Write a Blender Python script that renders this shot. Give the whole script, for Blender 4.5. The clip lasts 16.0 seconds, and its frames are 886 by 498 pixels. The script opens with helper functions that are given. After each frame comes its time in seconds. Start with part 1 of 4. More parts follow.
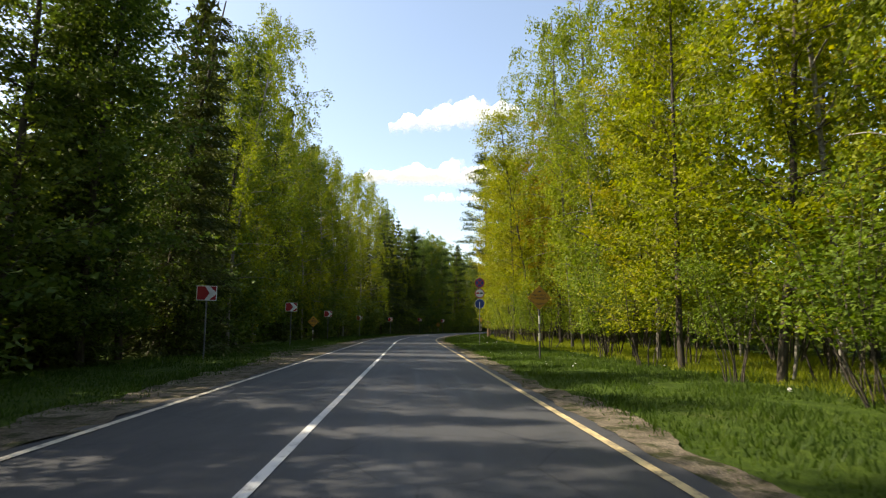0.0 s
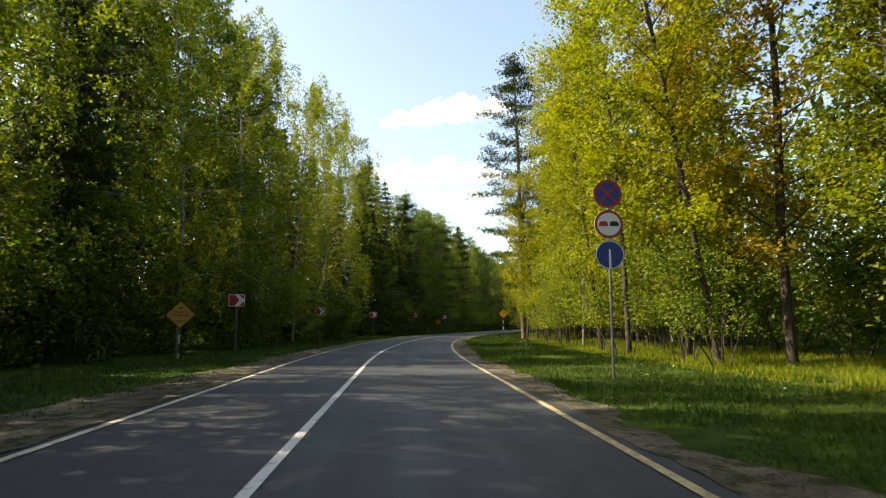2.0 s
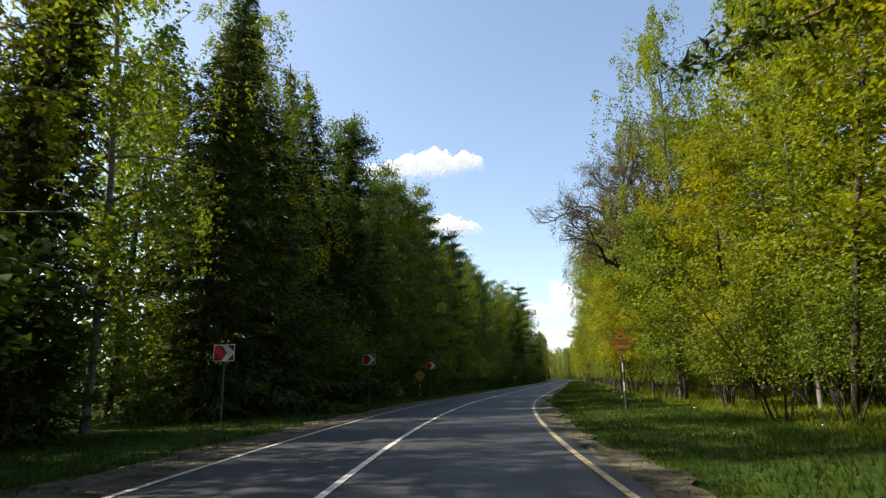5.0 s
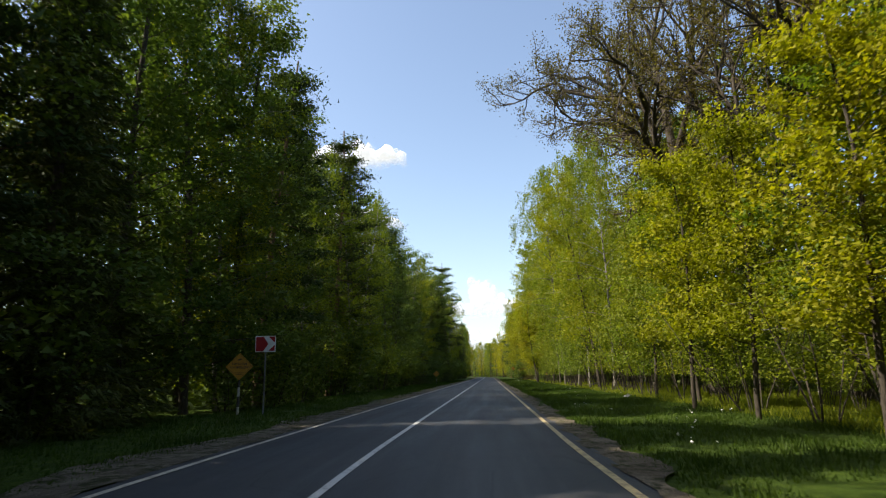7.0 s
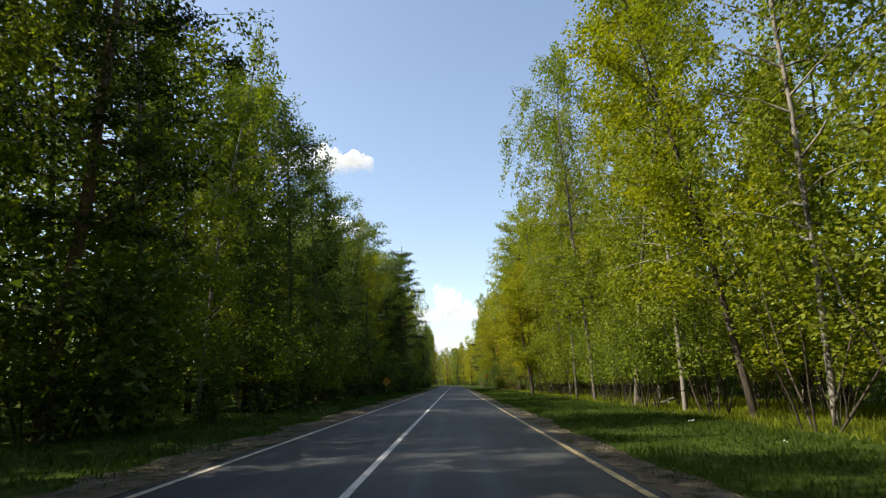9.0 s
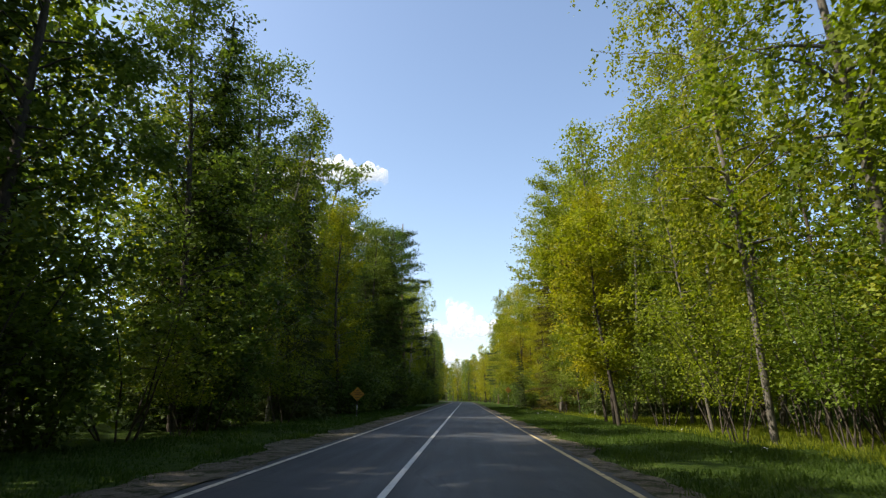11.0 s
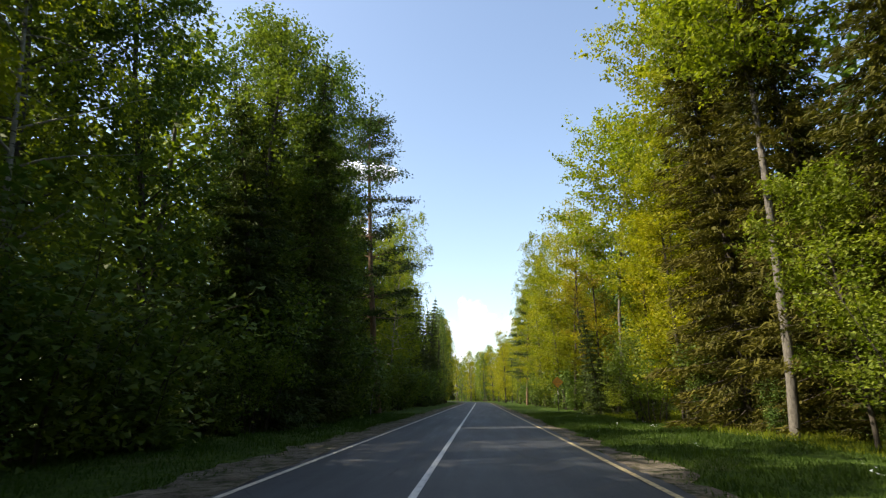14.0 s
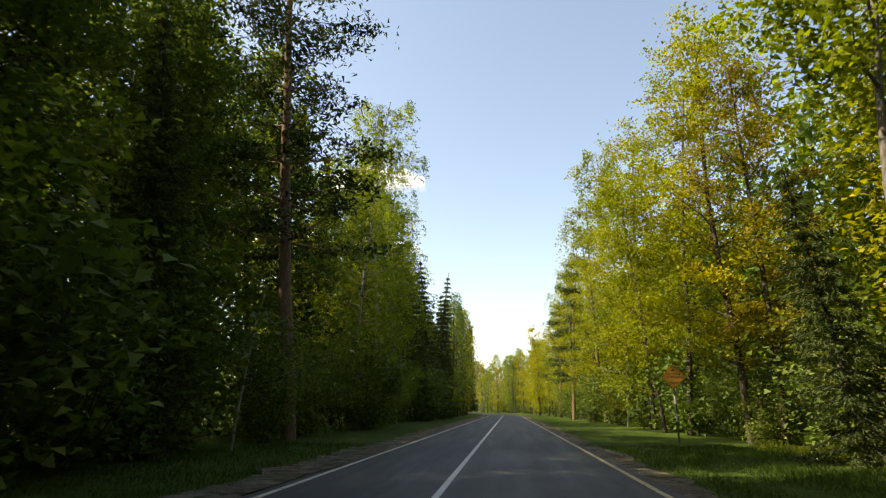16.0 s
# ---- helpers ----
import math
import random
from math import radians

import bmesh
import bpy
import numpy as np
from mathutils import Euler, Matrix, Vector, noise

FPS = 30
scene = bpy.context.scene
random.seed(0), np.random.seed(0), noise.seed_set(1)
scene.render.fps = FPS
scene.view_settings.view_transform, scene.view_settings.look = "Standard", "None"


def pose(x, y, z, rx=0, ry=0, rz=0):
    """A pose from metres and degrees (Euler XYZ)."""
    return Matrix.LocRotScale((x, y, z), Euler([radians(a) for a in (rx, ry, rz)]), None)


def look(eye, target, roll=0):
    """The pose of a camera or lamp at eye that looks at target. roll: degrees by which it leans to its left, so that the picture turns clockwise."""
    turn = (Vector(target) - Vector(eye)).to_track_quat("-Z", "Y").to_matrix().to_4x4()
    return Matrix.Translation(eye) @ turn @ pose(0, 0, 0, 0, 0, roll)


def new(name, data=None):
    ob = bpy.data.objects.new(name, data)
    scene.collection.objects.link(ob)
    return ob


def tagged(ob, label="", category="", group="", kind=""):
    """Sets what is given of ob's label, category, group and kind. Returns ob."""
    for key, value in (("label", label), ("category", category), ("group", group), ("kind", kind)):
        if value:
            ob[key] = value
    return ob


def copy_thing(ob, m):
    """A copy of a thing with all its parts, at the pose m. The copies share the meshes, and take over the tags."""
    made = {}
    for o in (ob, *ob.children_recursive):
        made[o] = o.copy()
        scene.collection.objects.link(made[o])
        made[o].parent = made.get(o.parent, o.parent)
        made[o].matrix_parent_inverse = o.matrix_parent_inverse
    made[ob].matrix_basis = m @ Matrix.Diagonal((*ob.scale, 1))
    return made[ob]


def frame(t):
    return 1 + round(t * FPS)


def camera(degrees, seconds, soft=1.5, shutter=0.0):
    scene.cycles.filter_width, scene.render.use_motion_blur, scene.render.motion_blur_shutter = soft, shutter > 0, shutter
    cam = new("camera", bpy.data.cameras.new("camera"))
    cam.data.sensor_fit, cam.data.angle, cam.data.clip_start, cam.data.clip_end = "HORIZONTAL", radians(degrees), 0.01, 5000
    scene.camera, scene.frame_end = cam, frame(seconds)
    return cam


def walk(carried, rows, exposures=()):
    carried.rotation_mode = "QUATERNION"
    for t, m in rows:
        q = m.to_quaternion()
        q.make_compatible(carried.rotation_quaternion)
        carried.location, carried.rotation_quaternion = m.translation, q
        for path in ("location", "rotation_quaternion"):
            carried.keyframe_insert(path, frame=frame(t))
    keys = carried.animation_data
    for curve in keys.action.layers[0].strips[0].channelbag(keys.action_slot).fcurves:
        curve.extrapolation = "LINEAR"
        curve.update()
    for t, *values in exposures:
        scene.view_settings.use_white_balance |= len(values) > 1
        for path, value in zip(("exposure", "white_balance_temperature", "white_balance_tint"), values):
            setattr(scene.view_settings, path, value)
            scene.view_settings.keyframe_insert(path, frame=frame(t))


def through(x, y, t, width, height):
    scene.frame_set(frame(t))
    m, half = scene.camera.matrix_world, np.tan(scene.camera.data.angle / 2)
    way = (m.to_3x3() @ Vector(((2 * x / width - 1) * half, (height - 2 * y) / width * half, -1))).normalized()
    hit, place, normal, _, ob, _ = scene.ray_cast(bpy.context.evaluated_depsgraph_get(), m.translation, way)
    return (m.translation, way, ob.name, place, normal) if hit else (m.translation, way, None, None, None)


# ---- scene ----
cam = camera(73.8, 16.0, soft=1.2, shutter=0.08)
PATH = [
    (0.000, -0.10, 0.02, 1.25, 7.52, -0.35, 0.11),
    (0.500, -0.54, 7.13, 1.25, 7.64, -0.05, 0.30),
    (1.000, -0.93, 14.29, 1.25, 7.43, -0.22, 0.35),
    (1.500, -1.41, 21.35, 1.25, 6.92, 0.16, -0.53),
    (2.000, -1.76, 28.59, 1.25, 7.32, 0.08, -0.73),
    (2.500, -2.06, 35.70, 1.25, 8.81, 0.03, -1.59),
    (3.000, -2.67, 43.38, 1.25, 10.29, -0.83, -2.07),
    (3.200, -2.78, 46.27, 1.25, 10.57, -0.94, -1.93),
    (3.725, -3.00, 53.87, 1.25, 11.60, -0.92, -2.04),
    (4.250, -2.89, 61.45, 1.25, 12.32, 0.07, -2.10),
    (4.775, -2.46, 69.00, 1.25, 12.61, 1.12, -2.62),
    (5.300, -1.70, 76.49, 1.25, 12.34, 1.37, -4.08),
    (5.500, -1.39, 79.30, 1.25, 12.14, 1.33, -4.85),
    (6.000, -0.59, 86.17, 1.25, 11.87, 1.01, -6.83),
    (6.500, 0.46, 93.35, 1.25, 11.98, 1.11, -8.78),
    (7.000, 1.72, 100.34, 1.25, 12.08, 1.09, -11.09),
    (7.500, 3.20, 107.16, 1.25, 11.65, 1.38, -12.76),
    (8.000, 4.99, 113.75, 1.25, 12.28, 0.86, -13.57),
    (8.500, 6.57, 120.03, 1.25, 12.47, 1.27, -14.01),
    (9.000, 8.20, 126.35, 1.25, 12.79, 1.05, -14.41),
    (9.200, 8.86, 128.88, 1.25, 12.88, 1.07, -14.49),
    (9.725, 10.60, 135.43, 1.25, 13.17, 0.99, -14.56),
    (10.250, 12.35, 141.91, 1.25, 13.60, 0.57, -14.21),
    (10.775, 14.13, 148.43, 1.25, 14.05, -0.06, -13.67),
    (11.300, 15.98, 155.12, 1.25, 14.35, -0.75, -13.21),
    (11.500, 16.69, 157.71, 1.25, 14.48, -0.99, -13.09),
    (12.000, 18.46, 163.91, 1.25, 14.60, -0.69, -12.30),
    (12.500, 20.25, 170.45, 1.25, 14.66, -1.00, -12.08),
    (13.000, 22.07, 177.15, 1.25, 14.46, -0.52, -12.20),
    (13.500, 23.83, 183.59, 1.25, 13.97, -0.08, -12.28),
    (14.000, 25.57, 190.32, 1.25, 14.17, 0.35, -12.10),
    (14.500, 27.56, 197.02, 1.25, 14.77, -0.35, -11.38),
    (15.000, 29.36, 203.88, 1.25, 15.16, -0.52, -10.49),
    (15.500, 31.33, 210.57, 1.25, 14.95, -0.64, -9.73),
    (16.000, 33.28, 217.34, 1.25, 15.15, -0.18, -9.41),
]
walk(cam, [(t, pose(x, y, z, 90 + tilt, lean, turn)) for t, x, y, z, tilt, lean, turn in PATH],
     exposures=[(0.0, 1.24, 7500, 10), (1.5, 1.26, 7900, 10), (2.0, 1.5, 7900, 10), (2.5, 1.16, 7500, 10), (3.2, 0.98, 7400, 10), (5.3, 1.04, 6850, 10), (7.5, 1.06, 7000, 10), (9.2, 1.0, 7100, 10), (12.2, 1.08, 6550, 10), (13.5, 1.2, 7000, 10), (14.5, 1.28, 7000, 10), (16.0, 1.36, 8300, 10)])

# ---------------------------------------------------------------- world and sun
SUN_DIR = Vector((-0.97, 0.08, 1.02)).normalized()
world = bpy.data.worlds.new("sky")
scene.world = world
world.use_nodes = True
wn = world.node_tree
sky = wn.nodes.new("ShaderNodeTexSky")
sky.sky_type = "NISHITA"
sky.sun_disc = False
sky.sun_elevation = math.asin(SUN_DIR.z)
sky.sun_rotation = math.atan2(SUN_DIR.x, SUN_DIR.y)
sky.air_density, sky.dust_density, sky.ozone_density = 1.0, 1.6, 1.0
wn.nodes["Background"].inputs["Strength"].default_value = 0.132
wn.links.new(sky.outputs[0], wn.nodes["Background"].inputs["Color"])

sun_data = bpy.data.lights.new("sun", "SUN")
sun_data.energy, sun_data.angle, sun_data.color = 4.4, radians(0.6), (1.0, 0.93, 0.80)
sun = new("sun", sun_data)
sun.matrix_world = look(SUN_DIR * 300, (0, 0, 0))


# ---------------------------------------------------------------- materials
class Nodes:
    """A material and short ways to add nodes to it."""

    def __init__(self, name):
        self.mat = bpy.data.materials.new(name)
        self.mat.use_nodes = True
        self.tree = self.mat.node_tree
        self.bsdf = self.tree.nodes["Principled BSDF"]
        self.out = self.tree.nodes["Material Output"]

    def add(self, kind, **inputs):
        node = self.tree.nodes.new(kind)
        for key, value in inputs.items():
            self.put(node.inputs[key.replace("_", " ")], value)
        return node

    def put(self, socket, value):
        if isinstance(value, bpy.types.NodeSocket):
            self.tree.links.new(value, socket)
        else:
            socket.default_value = value

    def noise(self, scale, detail=4.0, rough=0.55, coords="Object", stretch=None):
        tex = self.add("ShaderNodeTexNoise", Scale=scale, Detail=detail, Roughness=rough)
        where = self.add("ShaderNodeTexCoord").outputs[coords]
        if stretch:
            mapping = self.add("ShaderNodeMapping")
            self.put(mapping.inputs["Vector"], where)
            mapping.inputs["Scale"].default_value = stretch
            where = mapping.outputs[0]
        self.put(tex.inputs["Vector"], where)
        return tex.outputs["Fac"]

    def ramp(self, fac, stops):
        node = self.add("ShaderNodeValToRGB")
        self.put(node.inputs["Fac"], fac)
        ramp = node.color_ramp
        while len(ramp.elements) < len(stops):
            ramp.elements.new(0.5)
        for element, (place, colour) in zip(ramp.elements, stops):
            element.position = place
            element.color = (*colour, 1) if len(colour) == 3 else colour
        return node.outputs["Color"]

    def mix(self, fac, a, b, blend="MIX"):
        node = self.add("ShaderNodeMix")
        node.data_type, node.blend_type = "RGBA", blend
        for socket, value in ((node.inputs[0], fac), (node.inputs[6], a), (node.inputs[7], b)):
            if isinstance(value, tuple) and len(value) == 3:
                value = (*value, 1)
            self.put(socket, value)
        return node.outputs[2]

    def bump(self, height, strength=0.3, distance=0.02):
        node = self.add("ShaderNodeBump", Strength=strength, Distance=distance)
        self.put(node.inputs["Height"], height)
        self.put(self.bsdf.inputs["Normal"], node.outputs[0])

    def surface(self, colour=None, rough=0.7, metal=0.0, spec=0.4):
        if colour is not None:
            if isinstance(colour, tuple) and len(colour) == 3:
                colour = (*colour, 1)
            self.put(self.bsdf.inputs["Base Color"], colour)
        self.put(self.bsdf.inputs["Roughness"], rough)
        self.put(self.bsdf.inputs["Metallic"], metal)
        self.put(self.bsdf.inputs["Specular IOR Level"], spec)
        return self.mat


def leaf_material(name, dark, mid, light, through=0.45, gloss=0.18):
    """Leaves: colour differs from leaf to leaf and from tree to tree, and light shines through them."""
    n = Nodes(name)
    island = n.add("ShaderNodeNewGeometry").outputs["Random Per Island"]
    tree_random = n.add("ShaderNodeObjectInfo").outputs["Random"]
    leaf = n.mix(0.35, n.ramp(island, [(0.0, dark), (0.45, mid), (1.0, light)]), mid)
    warm = n.ramp(tree_random, [(0.0, (0.78, 0.86, 0.80)), (0.5, (1.0, 1.0, 1.0)), (1.0, (1.16, 1.03, 0.85))])
    # broad tint paints lit and shaded clumps into the leaf colour
    clump = n.ramp(n.noise(0.55, 3.0), [(0.32, (0.66, 0.72, 0.74)), (0.68, (1.22, 1.14, 1.0))])
    colour = n.mix(1.0, n.mix(1.0, leaf, warm, "MULTIPLY"), clump, "MULTIPLY")
    n.surface(colour, rough=0.62, spec=gloss)
    back = n.add("ShaderNodeBsdfTranslucent")
    n.put(back.inputs["Color"], n.mix(1.0, colour, (1.4, 1.5, 0.6), "MULTIPLY"))
    both = n.add("ShaderNodeMixShader")
    both.inputs[0].default_value = through
    n.put(both.inputs[1], n.bsdf.outputs[0])
    n.put(both.inputs[2], back.outputs[0])
    n.put(n.out.inputs["Surface"], both.outputs[0])
    return n.mat


def bark_material(name, light, dark, scale, stretch, marks=None):
    n = Nodes(name)
    grain = n.noise(scale, 6.0, 0.65, stretch=stretch)
    colour = n.ramp(grain, [(0.32, dark), (0.62, light)])
    if marks:
        spots = n.noise(1.6, 5.0, 0.7, stretch=(1.0, 1.0, 2.6))
        colour = n.mix(n.ramp(spots, [(0.53, (0, 0, 0)), (0.60, (1, 1, 1))]), colour, marks)
    n.bump(grain, 0.6, 0.03)
    return n.surface(colour, rough=0.9, spec=0.2)


def plain(name, a, b, scale=6.0, rough=0.7, metal=0.0, spec=0.4, bump=0.0):
    n = Nodes(name)
    grain = n.noise(scale, 6.0, 0.6)
    if bump:
        n.bump(grain, bump, 0.01)
    return n.surface(n.ramp(grain, [(0.35, a), (0.68, b)]), rough, metal, spec)


LEAF_BIRCH = leaf_material("birch_leaves", (0.088, 0.122, 0.011), (0.172, 0.208, 0.017), (0.262, 0.286, 0.032), 0.44)
LEAF_MAPLE = leaf_material("maple_leaves", (0.114, 0.132, 0.009), (0.220, 0.230, 0.012), (0.320, 0.305, 0.024), 0.44)
LEAF_HAZEL = leaf_material("hazel_leaves", (0.062, 0.098, 0.010), (0.125, 0.172, 0.018), (0.225, 0.275, 0.055), 0.40)
# alder green; its darker tone also paints the shade of left trees and woods
LEAF_ALDER_SHADE = leaf_material("alder_shade_leaves", (0.047, 0.080, 0.019), (0.094, 0.142, 0.030), (0.155, 0.205, 0.050), 0.34)
LEAF_AMBER = leaf_material("bronze_leaves", (0.120, 0.094, 0.008), (0.215, 0.168, 0.012), (0.300, 0.235, 0.020), 0.40)
LEAF_BROWN = leaf_material("oak_buds", (0.060, 0.048, 0.012), (0.105, 0.085, 0.019), (0.155, 0.130, 0.030), 0.3)
NEEDLE_SPRUCE = leaf_material("spruce_needles", (0.038, 0.052, 0.02), (0.064, 0.084, 0.03), (0.1, 0.118, 0.042), 0.16, 0.05)
NEEDLE_OLIVE = leaf_material("olive_needles", (0.046, 0.044, 0.012), (0.084, 0.077, 0.018), (0.135, 0.118, 0.026), 0.2, 0.05)
NEEDLE_PINE = leaf_material("pine_needles", (0.026, 0.046, 0.018), (0.048, 0.074, 0.026), (0.075, 0.102, 0.038), 0.15, 0.05)
BARK_BIRCH = bark_material("birch_bark", (0.27, 0.25, 0.22), (0.14, 0.13, 0.11), 9.0, (1, 1, 0.5), (0.05, 0.045, 0.04))
BARK_DARK = bark_material("dark_bark", (0.080, 0.066, 0.052), (0.028, 0.024, 0.020), 14.0, (1, 1, 0.25))
BARK_GREY = bark_material("grey_bark", (0.15, 0.135, 0.11), (0.06, 0.054, 0.045), 12.0, (1, 1, 0.4))
BARK_PINE = bark_material("pine_bark", (0.20, 0.125, 0.075), (0.075, 0.055, 0.042), 11.0, (1, 1, 0.3))


def asphalt_material():
    n = Nodes("asphalt")
    broad = n.noise(0.35, 4.0, 0.6)
    along = n.noise(0.9, 5.0, 0.6, coords="UV", stretch=(2.2, 0.12, 1))
    fine = n.noise(55.0, 3.0, 0.7)
    base = n.ramp(broad, [(0.3, (0.023, 0.025, 0.029)), (0.7, (0.038, 0.040, 0.044))])
    base = n.mix(n.ramp(along, [(0.42, (0, 0, 0)), (0.72, (0.6, 0.6, 0.6))]), base, (0.058, 0.058, 0.060))
    cracks = n.add("ShaderNodeTexVoronoi", Scale=0.55)
    cracks.feature = "DISTANCE_TO_EDGE"
    warped = n.add("ShaderNodeTexCoord").outputs["Object"]
    bend = n.add("ShaderNodeVectorMath")
    bend.operation = "ADD"
    n.put(bend.inputs[0], warped)
    wob = n.add("ShaderNodeTexNoise", Scale=1.3, Detail=3.0)
    n.put(bend.inputs[1], wob.outputs["Color"])
    n.put(cracks.inputs["Vector"], bend.outputs[0])
    line = n.ramp(cracks.outputs["Distance"], [(0.0, (0.55, 0.55, 0.55)), (0.012, (1, 1, 1))])
    base = n.mix(1.0, base, line, "MULTIPLY")
    base = n.mix(1.0, base, n.ramp(fine, [(0.3, (0.72, 0.72, 0.72)), (0.72, (1.3, 1.3, 1.3))]), "MULTIPLY")
    n.bump(fine, 0.5, 0.006)
    rough = n.ramp(along, [(0.35, (0.62, 0.62, 0.62)), (0.7, (0.82, 0.82, 0.82))])
    return n.surface(base, rough=rough, spec=0.35)


def ground_material():
    n = Nodes("forest_ground")
    big = n.noise(0.22, 5.0, 0.6)
    mid = n.noise(1.7, 6.0, 0.65)
    fine = n.noise(22.0, 4.0, 0.7)
    grass = n.ramp(mid, [(0.3, (0.020, 0.036, 0.006)), (0.55, (0.034, 0.058, 0.010)), (0.75, (0.058, 0.082, 0.015))])
    litter = n.ramp(mid, [(0.35, (0.055, 0.042, 0.022)), (0.7, (0.130, 0.100, 0.050))])
    colour = n.mix(n.ramp(big, [(0.60, (0, 0, 0)), (0.76, (0.6, 0.6, 0.6))]), grass, litter)
    colour = n.mix(1.0, colour, n.ramp(fine, [(0.3, (0.6, 0.6, 0.6)), (0.7, (1.35, 1.35, 1.35))]), "MULTIPLY")
    n.bump(fine, 0.8, 0.05)
    return n.surface(colour, rough=0.95, spec=0.1)


def verge_material():
    n = Nodes("verge_turf")
    big = n.noise(0.35, 5.0, 0.6)
    mid = n.noise(2.6, 6.0, 0.68)
    fine = n.noise(34.0, 4.0, 0.75)
    turf = n.ramp(mid, [(0.3, (0.026, 0.050, 0.007)), (0.52, (0.050, 0.086, 0.011)), (0.72, (0.088, 0.128, 0.018))])
    dry = n.ramp(mid, [(0.35, (0.070, 0.062, 0.026)), (0.7, (0.125, 0.115, 0.050))])
    colour = n.mix(n.ramp(big, [(0.58, (0, 0, 0)), (0.74, (0.5, 0.5, 0.5))]), turf, dry)
    colour = n.mix(1.0, colour, n.ramp(fine, [(0.3, (0.5, 0.52, 0.5)), (0.7, (1.4, 1.38, 1.3))]), "MULTIPLY")
    n.bump(fine, 1.0, 0.06)
    return n.surface(colour, rough=0.95, spec=0.1)


def shoulder_material():
    n = Nodes("sandy_shoulder")
    mid = n.noise(1.1, 6.0, 0.65)
    fine = n.noise(30.0, 5.0, 0.7)
    colour = n.ramp(mid, [(0.3, (0.090, 0.075, 0.056)), (0.52, (0.185, 0.155, 0.115)), (0.74, (0.290, 0.250, 0.192))])
    colour = n.mix(1.0, colour, n.ramp(fine, [(0.3, (0.55, 0.55, 0.55)), (0.7, (1.35, 1.35, 1.35))]), "MULTIPLY")
    weeds = n.noise(2.4, 7.0, 0.72)
    turf = n.ramp(fine, [(0.35, (0.016, 0.026, 0.006)), (0.7, (0.055, 0.068, 0.016))])
    colour = n.mix(n.ramp(weeds, [(0.49, (0, 0, 0)), (0.58, (0.85, 0.85, 0.85))]), colour, turf)
    stones = n.add("ShaderNodeTexVoronoi", Scale=38.0)
    n.put(stones.inputs["Vector"], n.add("ShaderNodeTexCoord").outputs["Object"])
    colour = n.mix(1.0, colour, n.ramp(stones.outputs["Distance"], [(0.1, (1.35, 1.33, 1.3)), (0.5, (0.7, 0.7, 0.7))]), "MULTIPLY")
    n.bump(fine, 1.0, 0.04)
    return n.surface(colour, rough=0.95, spec=0.1)


def paint_material(name, colour, worn, amount):
    n = Nodes(name)
    wear = n.noise(5.0, 7.0, 0.75)
    n.bump(wear, 0.3, 0.004)
    return n.surface(n.mix(n.ramp(wear, [(amount, (0, 0, 0)), (amount + 0.14, (1, 1, 1))]), colour, worn), rough=0.7)


ASPHALT = asphalt_material()
GROUND = ground_material()
VERGE = verge_material()
SHOULDER = shoulder_material()
PAINT_WHITE = paint_material("white_road_paint", (0.52, 0.52, 0.50), (0.17, 0.17, 0.165), 0.53)
PAINT_EDGE = paint_material("dusty_edge_paint", (0.44, 0.35, 0.18), (0.16, 0.13, 0.08), 0.47)
PAINT_EDGE_PALE = paint_material("pale_edge_paint", (0.52, 0.47, 0.38), (0.20, 0.17, 0.13), 0.50)
SIGN_RED = plain("sign_red", (0.30, 0.012, 0.015), (0.36, 0.022, 0.022), 3.0, 0.45)
SIGN_WHITE = plain("sign_white", (0.62, 0.62, 0.60), (0.72, 0.72, 0.70), 3.0, 0.45)
SIGN_BLUE = plain("sign_blue", (0.012, 0.035, 0.16), (0.018, 0.050, 0.21), 3.0, 0.45)
SIGN_ORANGE = plain("sign_orange", (0.36, 0.165, 0.010), (0.46, 0.225, 0.015), 3.0, 0.6)
BAND_WORN = plain("worn_band", (0.24, 0.23, 0.20), (0.46, 0.44, 0.39), 18.0, 0.6)
SIGN_YELLOW = plain("sign_yellow", (0.55, 0.48, 0.03), (0.66, 0.58, 0.06), 3.0, 0.5)
SIGN_BLACK = plain("sign_black", (0.02, 0.018, 0.015), (0.035, 0.03, 0.025), 3.0, 0.6)
STEEL = plain("galvanised_steel", (0.10, 0.105, 0.11), (0.17, 0.175, 0.18), 20.0, 0.6, 0.4)
POST_DARK = plain("dark_post_paint", (0.03, 0.03, 0.03), (0.06, 0.055, 0.05), 20.0, 0.7)
GRASS = leaf_material("grass_blades", (0.026, 0.052, 0.007), (0.042, 0.076, 0.011), (0.072, 0.112, 0.017), 0.45)
# raised colour: sunshine on the forest-edge strip is put into the blades
GRASS_SUNLIT = leaf_material("sunlit_grass", (0.100, 0.140, 0.012), (0.175, 0.215, 0.018), (0.250, 0.280, 0.032), 0.5)
TAG_RED = plain("faded_red_plastic", (0.42, 0.10, 0.10), (0.58, 0.20, 0.19), 14.0, 0.6)
LITTER = plain("litter_plastic", (0.36, 0.36, 0.34), (0.52, 0.52, 0.50), 14.0, 0.6)
PETAL = plain("white_petals", (0.70, 0.70, 0.66), (0.80, 0.80, 0.76), 8.0, 0.7)


